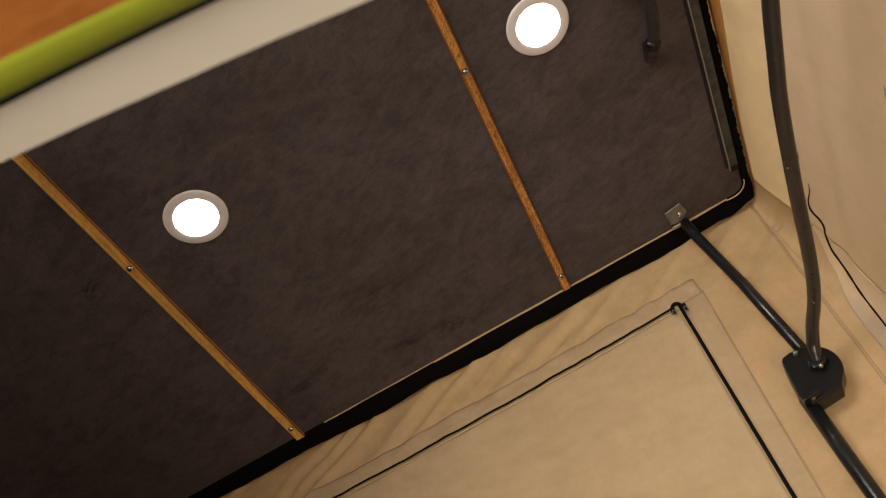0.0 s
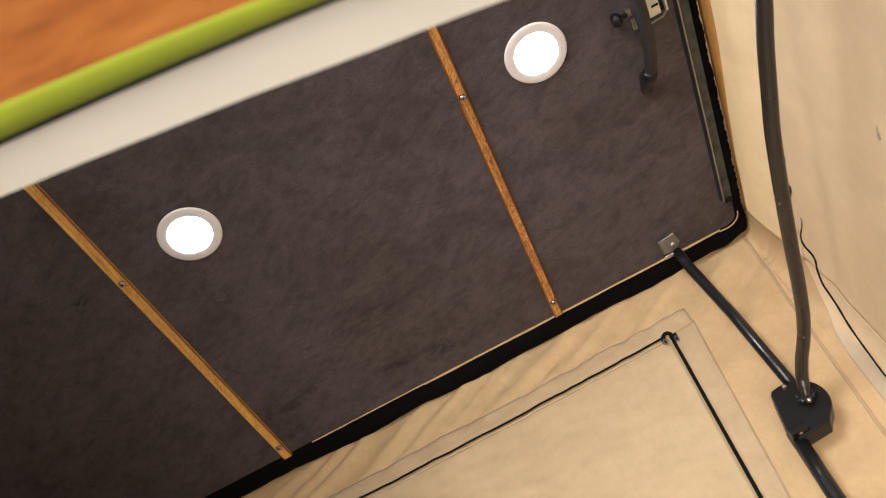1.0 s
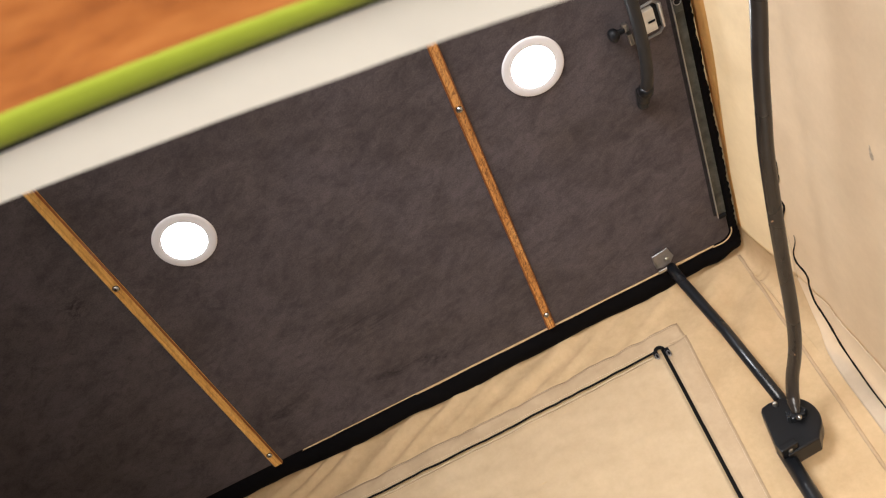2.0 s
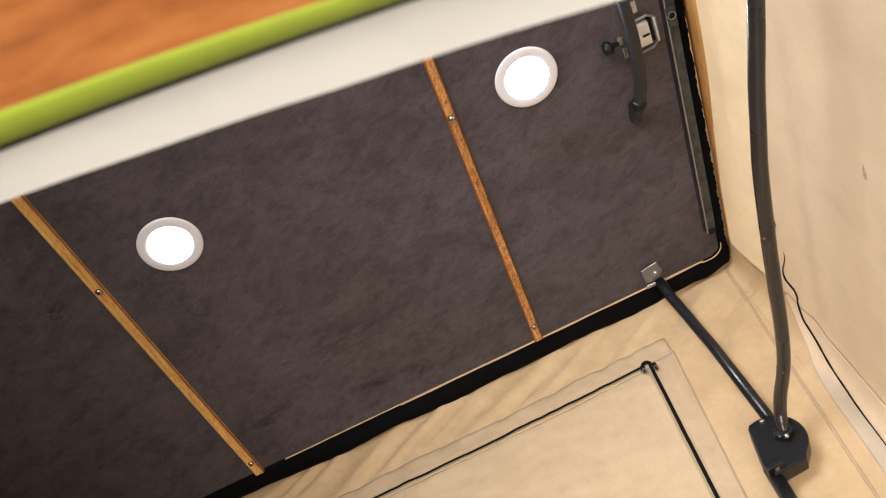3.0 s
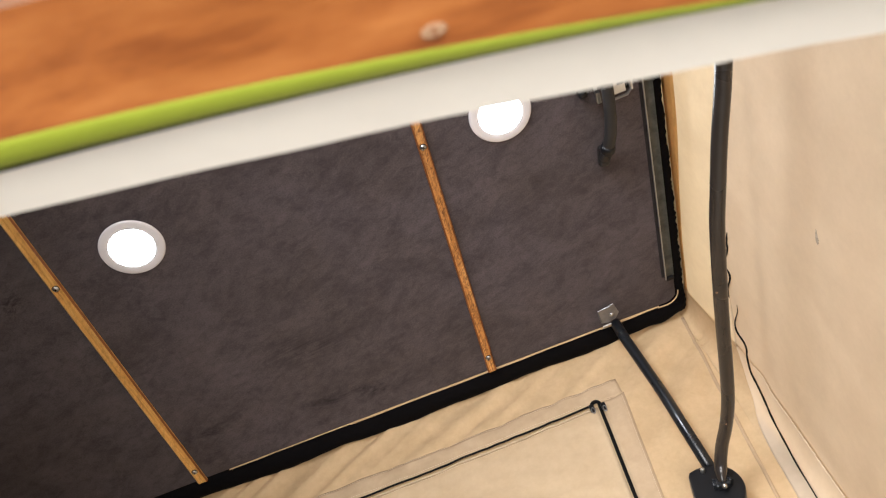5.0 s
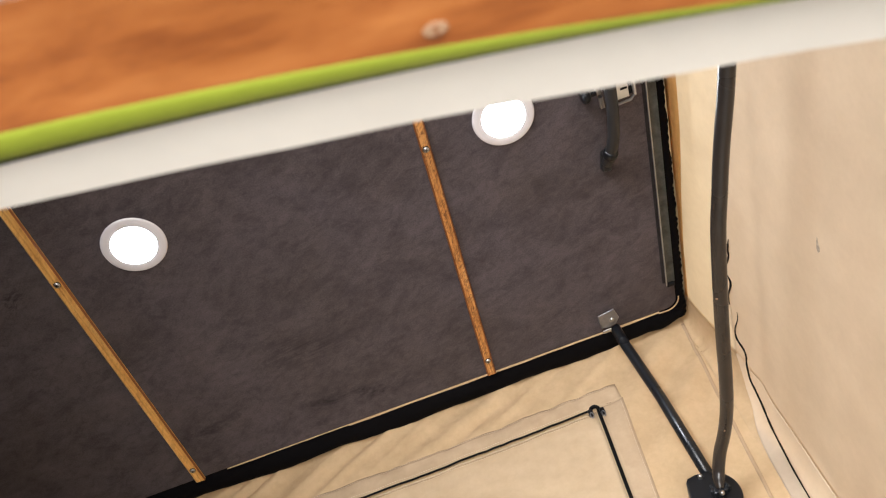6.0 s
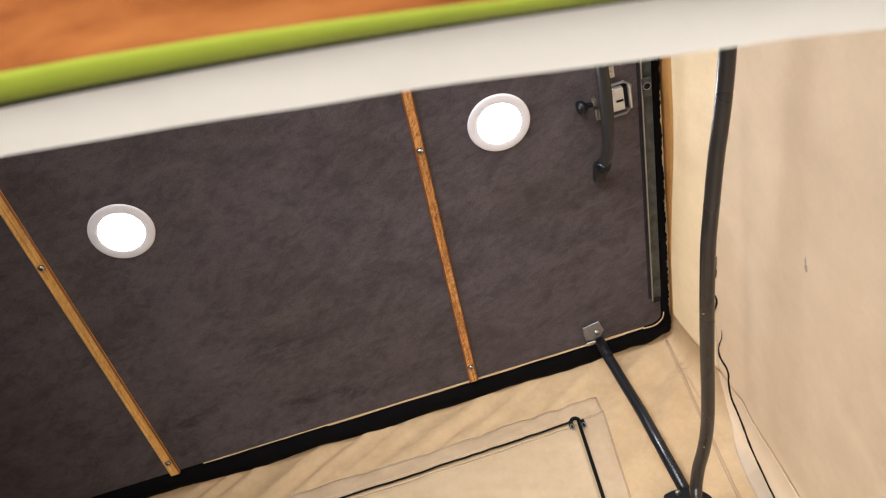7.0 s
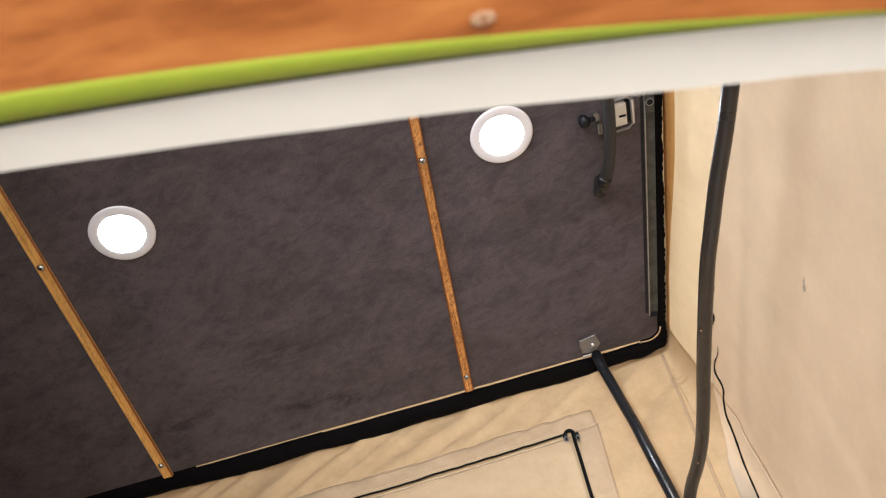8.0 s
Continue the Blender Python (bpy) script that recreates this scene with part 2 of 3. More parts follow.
# ---------------------------------------------------------------- mesh helpers
def part(name, bm, material, parent=None, label="", smooth=False):
    me = bpy.data.meshes.new(name)
    bmesh.ops.recalc_face_normals(bm, faces=bm.faces)
    bm.to_mesh(me)
    bm.free()
    if smooth:
        for p in me.polygons:
            p.use_smooth = True
    me.materials.append(material)
    ob = new(name, me)
    if parent is not None:
        ob.parent = parent
    if label:
        ob["label"] = label
    return ob


def empty(name, at=(0, 0, 0)):
    ob = new(name)
    ob.location = at
    ob.empty_display_size = 0.02
    return ob


def local(parent, p):
    return Vector(p) - Vector(parent.location)


def box(centre, size, bevel=0.0, rot=None, segments=2):
    bm = bmesh.new()
    bmesh.ops.create_cube(bm, size=1.0)
    for v in bm.verts:
        v.co = Vector((v.co.x * size[0], v.co.y * size[1], v.co.z * size[2]))
    if bevel:
        bmesh.ops.bevel(bm, geom=bm.edges[:], offset=bevel, segments=segments, profile=0.6, affect="EDGES")
    m = Matrix.Translation(centre) @ (rot if rot is not None else Matrix())
    bmesh.ops.transform(bm, matrix=m, verts=bm.verts)
    return bm


def tube(points, radius, sides=20, flat=1.0, cap=True):
    """A round tube along points; radius may be a list."""
    pts = [Vector(p) for p in points]
    rad = radius if isinstance(radius, list) else [radius] * len(pts)
    bm = bmesh.new()
    rings = []
    d0 = (pts[1] - pts[0]).normalized()
    side = d0.orthogonal().normalized()
    for i, p in enumerate(pts):
        d = (pts[min(i + 1, len(pts) - 1)] - pts[max(i - 1, 0)]).normalized()
        side = (side - d * side.dot(d)).normalized()
        up = d.cross(side)
        rings.append([bm.verts.new(p + rad[i] * (math.cos(a) * side + flat * math.sin(a) * up))
                      for a in (2 * math.pi * k / sides for k in range(sides))])
    for a, b in zip(rings, rings[1:]):
        for k in range(sides):
            bm.faces.new((a[k], a[(k + 1) % sides], b[(k + 1) % sides], b[k]))
    if cap:
        bm.faces.new(rings[0])
        bm.faces.new(rings[-1])
    return bm


def lathe(profile, centre, axis=(0, 0, 1), sides=40):
    """Turned round the axis: profile of (radius, height)."""
    bm = bmesh.new()
    rings = []
    for r, h in profile:
        if r < 1e-6:
            rings.append([bm.verts.new((0, 0, h))])
        else:
            rings.append([bm.verts.new((r * math.cos(2 * math.pi * k / sides), r * math.sin(2 * math.pi * k / sides), h))
                          for k in range(sides)])
    for a, b in zip(rings, rings[1:]):
        for k in range(sides):
            q = [a[k % len(a)], a[(k + 1) % len(a)], b[(k + 1) % len(b)], b[k % len(b)]]
            u = list(dict.fromkeys(q))
            if len(u) > 2:
                bm.faces.new(u)
    turn = Vector((0, 0, 1)).rotation_difference(Vector(axis).normalized()).to_matrix().to_4x4()
    bmesh.ops.transform(bm, matrix=Matrix.Translation(centre) @ turn, verts=bm.verts)
    return bm


def prism(outline, depth, m, bevel=0.0):
    """A flat outline (x, y) extruded by depth along z, then posed by m."""
    bm = bmesh.new()
    low = [bm.verts.new((x, y, 0)) for x, y in outline]
    high = [bm.verts.new((x, y, depth)) for x, y in outline]
    n = len(low)
    bm.faces.new(low)
    bm.faces.new(high)
    for i in range(n):
        bm.faces.new((low[i], low[(i + 1) % n], high[(i + 1) % n], high[i]))
    if bevel:
        bmesh.ops.recalc_face_normals(bm, faces=bm.faces)
        rim = [e for e in bm.edges if abs(e.verts[0].co.z - e.verts[1].co.z) < 1e-6]
        bmesh.ops.bevel(bm, geom=rim, offset=bevel, segments=2, profile=0.6, affect="EDGES")
    bmesh.ops.transform(bm, matrix=m, verts=bm.verts)
    return bm


def sheet(fn, us, vs, thick=None):
    """A grid of fn(u, v); with thick, a second layer displaced by that vector and closed at the rim."""
    bm = bmesh.new()
    def layer(off):
        return [[bm.verts.new(Vector(fn(u, v)) + off) for v in vs] for u in us]
    def skin(g):
        for i in range(len(us) - 1):
            for j in range(len(vs) - 1):
                bm.faces.new((g[i][j], g[i + 1][j], g[i + 1][j + 1], g[i][j + 1]))
    a = layer(Vector((0, 0, 0)))
    skin(a)
    if thick is not None:
        b = layer(Vector(thick))
        skin(b)
        nu, nv = len(us), len(vs)
        loop = [(i, 0) for i in range(nu)] + [(nu - 1, j) for j in range(1, nv)]
        loop += [(i, nv - 1) for i in range(nu - 2, -1, -1)] + [(0, j) for j in range(nv - 2, 0, -1)]
        for (i, j), (k, l) in zip(loop, loop[1:] + loop[:1]):
            bm.faces.new((a[i][j], a[k][l], b[k][l], b[i][j]))
    return bm


def lin(a, b, n):
    return [a + (b - a) * i / (n - 1) for i in range(n)]


def ease(a, b, v):
    t = min(1.0, max(0.0, (v - a) / (b - a)))
    return t * t * (3 - 2 * t)


def wob(x, f, s=0.0):
    return noise.noise(Vector((x * f, s, 0.37)))


# ---------------------------------------------------------------- the roof
CEIL = 2.6
NORTH, EAST = 0.943, 0.456
WEST, SOUTH = -0.96, -0.95
TURN = 0.888  # where the side canvas begins to turn the corner


def edge_north(x):
    """The panel's edge towards the gable, slightly askew."""
    return 0.8965 - 0.003 * (x - 0.08)


def edge_east(y):
    return 0.421 - 0.0515 * (max(y, 0.0) - 0.829)


def ceiling_outline():
    pts = [(WEST + 0.02, SOUTH + 0.03), (edge_east(SOUTH + 0.03), SOUTH + 0.03)]
    r = 0.022
    cx, cy = edge_east(0.86) - r, edge_north(0.4) - r
    pts += [(cx + r * math.cos(a), cy + r * math.sin(a)) for a in lin(0, math.pi / 2, 9)]
    pts += [(x, edge_north(x)) for x in lin(0.35, WEST + 0.02, 20)]
    return pts


ceiling = part("ceiling", prism(ceiling_outline(), 0.025, Matrix.Translation((0, 0, CEIL)), 0.004), SUEDE)
tagged(ceiling, "dark brown suede-lined roof panel with mottled nap", "ceiling", kind="structure")

shell = part("roof_shell", box(((WEST + EAST) / 2, 0, CEIL + 0.075), (EAST - WEST + 0.1, 2 * NORTH + 0.06, 0.04), 0.01), WHITE)
tagged(shell, "white hard roof shell above the lined panel", "roof", kind="structure")


def rim_fn_north(u, v):
    wave = 0.007 * wob(u, 9, 1.0) + 0.0022 * wob(u, 26, 4.0)
    inner, outer = edge_north(u) - 0.006 + 0.007 * ease(0.35, 0.40, u), 0.9375 + wave - 0.012 * ease(0.38, 0.43, u)
    sag = -0.010 * math.sin(math.pi * v) * (0.6 + 0.5 * wob(u, 12, 7.0)) - (0.006 + 0.0075 * math.exp(-((u + 0.22) / 0.24) ** 2)) * v + 0.0018 * wob(u, 40, 9.0) * v
    return (u, inner + (outer - inner) * v, CEIL + 0.006 + sag)


rim = part("fabric_rim", sheet(rim_fn_north, lin(WEST + 0.02, 0.429, 260), lin(0, 1, 8), (0, 0, 0.02)), FRILL, smooth=True)
tagged(rim, "wavy black fabric rim between roof panel and canvas", "trim", kind="structure")


def rim_fn_east(u, v):
    wave = 0.0007 * math.sin(u * 520 + 4 * wob(u, 30, 1.0)) * (0.4 + abs(wob(u, 24, 8.0)) * 1.6) + 0.0022 * wob(u, 55, 3.0) + 0.001 * wob(u, 160, 5.0)
    inner, outer = edge_east(u) - 0.008, 0.4365 - 0.044 * (max(u, 0.0) - 0.83) + wave
    return (inner + (outer - inner) * v, u, CEIL + 0.005 - 0.006 * math.sin(math.pi * v))


rim_side = part("fabric_rim", sheet(rim_fn_east, lin(SOUTH + 0.03, 0.925, 700), lin(0, 1, 6), (0, 0, 0.02)), FRILL, smooth=True)
tagged(rim_side, "black gathered fabric rim along the roof panel", "trim", kind="structure")


def piping_fn(u, v):
    w = 0.0026 + 0.0018 * wob(u, 14, 5.0)
    if u < -0.18:
        w *= 0.25 + 0.75 * max(0.0, wob(u, 30, 2.0) + 0.25)
    return (u, edge_north(u) - 0.0005 + max(0.0005, w) * v, CEIL + 0.0005 - 0.0015 * v)


piping = part("piping", sheet(piping_fn, lin(-0.40, 0.385, 280), lin(0, 1, 3), (0, 0, 0.0012)), PIPING)
tagged(piping, "thin cream piping along the roof panel edge", "trim", kind="structure")
corner_pts = [(0.383, edge_north(0.385) + 0.001, CEIL - 0.0022)]
corner_pts += [(edge_east(0.86) - 0.022 + 0.0235 * math.cos(a), edge_north(0.4) - 0.022 + 0.0232 * math.sin(a), CEIL - 0.0026)
               for a in lin(math.pi / 2, -0.05, 12)]
piping_corner = part("piping", tube(corner_pts, 0.0011, 8), PIPING, smooth=True)
tagged(piping_corner, "cream piping round the panel corner", "trim", kind="structure")


# ---------------------------------------------------------------- canvas walls
def north_y(x, z):
    """The gable canvas: pleats that hang from the rim and die out downwards, and a soft slack."""
    top = ease(2.495, 2.535, z)
    s = x - 1.7 * (z - 2.6)
    pleat = 0.0064 * top * math.sin(70 * s + 9 * wob(s, 5, 2.2) + 2 * wob(x + z, 9, 4.4)) * (0.15 + 1.3 * abs(wob(s, 4, 6.0)))
    pleat += 0.0018 * top * math.sin(190 * s + 7 * wob(s, 8, 3.1)) * (0.55 + 0.9 * abs(wob(s, 11, 1.4)))
    near = math.exp(-((x - 0.33) / 0.09) ** 2)
    pull = 0.006 * near * ease(2.15, 2.55, z) * math.sin(60 * (x - 0.9 * (z - 2.6)))
    slack = 0.004 * noise.noise(Vector((x * 3, z * 3, 1.7))) + 0.0018 * noise.noise(Vector((x * 16, z * 13, 5.7))) + 0.0019 * noise.noise(Vector(((x + 0.5 * z) * 38, (z - 0.4 * x) * 70, 2.7)))
    return NORTH + pleat + pull + slack


def north_end(z):
    """Where the gable begins to turn the corner."""
    return 0.421 - 0.028 * ease(2.3, 1.85, z)


def north_fn(u, z):
    # low down it runs on unseen behind the pale corner, to block sun through it
    x = WEST + (north_end(z) + 0.003 + 0.03 * ease(2.40, 2.28, z) - WEST) * u
    return (x, north_y(x, z), z)


wall_n = part("wall_north", sheet(north_fn, lin(0, 1, 340), lin(1.62, 2.635, 130), (0, 0.004, 0)), CANVAS, smooth=True)
tagged(wall_n, "beige cotton canvas gable wall with soft pleats", "tent wall", kind="structure")


def east_x(y, z):
    """The side canvas: leans out from the rim to the hoop, then hangs straight."""
    lean = 0.018 * ease(2.61, 2.42, z)
    corner = -0.006 * ease(0.86, 0.945, y) * ease(2.62, 2.3, z)
    fold = 0.003 * math.exp(-((z - 2.40 + 0.05 * (y - 0.5)) / 0.02) ** 2)
    slack = 0.0018 * noise.noise(Vector((y * 3.5, z * 5, 9.1))) + 0.0010 * noise.noise(Vector((y * 13, z * 17, 3.3)))
    crease = 0.0010 * math.exp(-((y - 0.36 + 0.12 * (z - 2.2)) / 0.03) ** 2) + 0.0009 * math.exp(-((y - 0.62 + 0.2 * (z - 2.2)) / 0.02) ** 2)
    slack += crease * ease(2.44, 2.38, z)
    return 0.4425 - 0.044 * (min(0.95, max(y, -0.1)) - 0.83) + lean + corner + fold + slack


def strip_low(y):
    """Lower edge of the yellow canvas strip that runs along the side wall under the roof."""
    return 2.442 + 0.038 * ease(0.30, 0.66, y) - 0.030 * ease(0.66, 0.95, y)


def east_fn(y, v):
    z = 1.62 + (strip_low(y) + 0.006 - 1.62) * v
    return (east_x(y, z), y, z)


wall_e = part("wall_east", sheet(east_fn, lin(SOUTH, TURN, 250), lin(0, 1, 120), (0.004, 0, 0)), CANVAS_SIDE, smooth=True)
tagged(wall_e, "pale cream canvas side wall, slightly slack", "tent wall", kind="structure")


def strip_fn(y, v):
    z = 2.635 + (strip_low(y) - 2.635) * v
    return (east_x(y, z) - 0.0012, y, z)


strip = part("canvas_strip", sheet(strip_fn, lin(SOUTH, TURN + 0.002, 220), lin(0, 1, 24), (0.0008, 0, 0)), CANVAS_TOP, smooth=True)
tagged(strip, "yellowish canvas strip along the top of the side wall", "tent wall", kind="structure")


def corner_point(z, w):
    """The canvas turns the corner in one soft curve, from the gable to the side."""
    x0 = north_end(z)
    a = Vector((x0, north_y(x0, z) - 0.0003, z))
    c = Vector((east_x(TURN, z), TURN, z))
    lean = (east_x(TURN, z) - east_x(TURN - 0.012, z)) / 0.012
    b = Vector((c.x + lean * (a.y - TURN), a.y, z))
    return a * (1 - w) ** 2 + b * 2 * w * (1 - w) + c * w * w


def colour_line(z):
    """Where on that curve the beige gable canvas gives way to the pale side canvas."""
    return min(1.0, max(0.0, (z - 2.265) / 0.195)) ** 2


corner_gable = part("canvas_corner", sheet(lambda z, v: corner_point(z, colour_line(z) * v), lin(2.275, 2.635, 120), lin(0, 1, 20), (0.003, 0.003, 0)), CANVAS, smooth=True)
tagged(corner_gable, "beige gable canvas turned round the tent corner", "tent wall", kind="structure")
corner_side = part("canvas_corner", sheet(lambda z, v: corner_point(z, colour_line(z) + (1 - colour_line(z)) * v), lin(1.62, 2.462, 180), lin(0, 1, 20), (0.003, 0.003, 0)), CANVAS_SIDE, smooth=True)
tagged(corner_side, "pale side canvas wrapped round the tent corner", "tent wall", kind="structure")

# the unseen wall behind, with an opening made up for the upper fill
for name, cx, cz, sx, sz in (("wall_south", -0.795, 2.16, 0.37, 0.96), ("wall_south_side", 0.47, 2.16, 0.06, 0.96),
                             ("wall_south_head", -0.085, 2.57, 1.05, 0.14), ("wall_south_sill", -0.085, 1.785, 1.05, 0.21)):
    tagged(part(name, box((cx, SOUTH - 0.01, cz), (sx, 0.006, sz)), CANVAS), "plain beige unseen canvas wall round a made-up opening", "tent wall", kind="structure")
# unseen west wall, made dark so that little light bounces onto the ceiling
wall_w = part("wall_west", box((WEST - 0.01, 0, 2.16), (0.006, 2 * NORTH + 0.03, 0.96)), SUEDE)
tagged(wall_w, "plain unseen end wall, dark to cut the bounce on the ceiling", "tent wall", kind="structure")


def hem_fn(y, v):
    z = 2.612 - (0.010 + 0.030 * ease(0.80, 0.45, y)) * v
    return (east_x(y, z) - 0.0020 + 0.0004 * v, y, z)


# hem band whose tan also stands for the shadow under the roof
hem = part("canvas_hem", sheet(hem_fn, lin(SOUTH, TURN, 200), lin(0, 1, 4), (0.0006, 0, 0)), HEM, smooth=True)
tagged(hem, "tan hem at the canvas top, roof shade put into its colour", "hem", kind="structure")


# zipped window flap in the gable
def zip_top(x):
    return 2.4755 + 0.0105 * (max(0.0, x + 0.2) / 0.42) ** 2 + 0.0006 * wob(x, 14, 8.0)


def zip_side(z):
    return 0.2245 - 0.062 * (2.48 - z)


def stitches(points, normal, dash=0.0028, gap=0.0014, width=0.0006):
    """A row of short thread dashes along points, all in one mesh."""
    bm = bmesh.new()
    pts = [Vector(p) for p in points]
    n = Vector(normal)
    left = dash
    on, start = True, pts[0]
    for a, b in zip(pts, pts[1:]):
        way, done = b - a, 0.0
        size = way.length
        while size - done >= left:
            done += left
            at = a + way * (done / size)
            if on:
                d = (at - start).normalized()
                w = d.cross(n).normalized() * (width / 2)
                lift = n * 0.0005
                low = [start - w, at - w, at + w, start + w]
                vs = [bm.verts.new(p) for p in low] + [bm.verts.new(p + lift) for p in low]
                bm.faces.new(vs[4:])
                for q in range(4):
                    bm.faces.new((vs[q], vs[(q + 1) % 4], vs[4 + (q + 1) % 4], vs[4 + q]))
            on, start, left = not on, at, gap if on else dash
        left -= size - done
    return bm


flap = empty("window_flap", (-0.25, NORTH, 1.75))
tagged(flap, "beige canvas window flap closed by a black zip", "window flap")


def tape_top_fn(x, v):
    z = zip_top(x) + 0.003 + v * (0.034 + 0.0025 * wob(x, 8, 3.0))
    return local(flap, (x, north_y(x, z) - 0.0020 - 0.002 * math.sin(math.pi * v) * (0.4 + wob(x, 22, 1.0)) * ease(0.24, 0.12, x), z))


def tape_side_fn(z, v):
    x = zip_side(z) + 0.003 + v * (0.042 - 0.028 * (2.5 - z))
    return local(flap, (x, north_y(x, z) - 0.0017 - 0.0011 * math.sin(math.pi * v) * max(0.0, wob(z, 95, 2.0) + 0.1) * (1 - v), z))


part("border_tape", sheet(tape_top_fn, lin(-0.92, 0.2685, 220), lin(0, 1, 7), (0, 0.0012, 0)), TAPE, flap, "greyish border tape with puckered stitching", True)
part("border_tape", sheet(tape_side_fn, lin(1.75, 2.4925, 100), lin(0, 1, 6), (0, 0.0012, 0)), TAPE, flap, "greyish border tape", True)


def flap_fn(u, v):
    z = 1.76 + (zip_top(-0.9 + 1.1 * u) - 0.004 - 1.76) * v
    x = -0.9 + (zip_side(z) - 0.004 + 0.9) * u
    z = 1.76 + (zip_top(x) - 0.004 - 1.76) * v
    return local(flap, (x, north_y(x, z) - 0.0016 - 0.0012 * noise.noise(Vector((x * 9, z * 30, 2))) - 0.0019 * noise.noise(Vector((x * 14, (z + 0.16 * x) * 62, 6))), z))


part("flap_panel", sheet(flap_fn, lin(0, 1, 200), lin(0, 1, 90), (0, 0.001, 0)), CANVAS_FLAP, flap, smooth=True)
zp = [local(flap, (x, north_y(x, zip_top(x)) - 0.004, zip_top(x))) for x in lin(-0.92, 0.214, 160)]
part("zip_chain", tube(zp, 0.0029, 8, 0.6), ZIP, flap, "black zip chain")
zs = [local(flap, (zip_side(z), north_y(zip_side(z), z) - 0.004, z)) for z in lin(2.484, 1.76, 80)]
part("zip_chain", tube(zs, 0.0036, 8, 0.6), ZIP, flap, "black zip chain")
ed = [local(flap, (x, north_y(x, zip_top(x) - 0.0075) - 0.0035, zip_top(x) - 0.0075)) for x in lin(-0.92, 0.205, 160)]
part("zip_edging", tube(ed, 0.0014, 6), THREAD, flap, "pale stitched edging under the zip")
for lift, proud, x1 in ((0.0345, 0.0034, 0.262), (0.0075, 0.0036, 0.20), (-0.0125, 0.0038, 0.20)):
    row = [local(flap, (x, north_y(x, zip_top(x) + lift) - proud, zip_top(x) + lift)) for x in lin(-0.85, x1, 200)]
    part("stitching", stitches(row, (0, -1, 0)), THREAD_PALE, flap, "row of pale thread stitches")
row = [local(flap, (zip_side(z) + 0.0405 - 0.028 * (2.5 - z), north_y(zip_side(z) + 0.0405 - 0.028 * (2.5 - z), z) - 0.0026, z)) for z in lin(1.78, 2.488, 120)]
part("stitching", stitches(row, (0, -1, 0), width=0.0007), THREAD_PALE, flap, "row of pale thread stitches")
arch = [local(flap, (0.219 + 0.0065 * math.cos(a), north_y(0.219, 2.487) - 0.0055, 2.484 + 0.0065 * math.sin(a))) for a in lin(math.pi, 0, 9)]
part("zip_end", tube(arch, 0.0032, 8), ZIP, flap, smooth=True)
for dx, dz in ((-0.008, -0.006), (0.0105, -0.010)):
    c = local(flap, (0.219 + dx, north_y(0.219, 2.48) - 0.008, 2.484 + dz))
    slider = part("zip_slider", box(c, (0.008, 0.006, 0.013), 0.0018), PLASTIC, flap, "black zip slider")
    ring = [c + Vector((0.0026 * math.cos(a), -0.004, -0.008 + 0.006 * math.sin(a))) for a in lin(0, 2 * math.pi, 17)]
    part("pull_tab", tube(ring, 0.0009, 6), GREY_METAL, slider, "small metal pull ring")


def seam_fn(z, v):
    x = 0.422 - 0.072 * (2.61 - z) + 0.0054 * (v - 0.5)
    return (x, north_y(x, z) - 0.0012, z)


seam = part("corner_seam", sheet(seam_fn, lin(1.75, 2.6, 90), lin(0, 1, 3), (0, 0.001, 0)), SEAM, smooth=True)
tagged(seam, "flat greyish seam tape near the canvas corner", "seam", kind="structure")


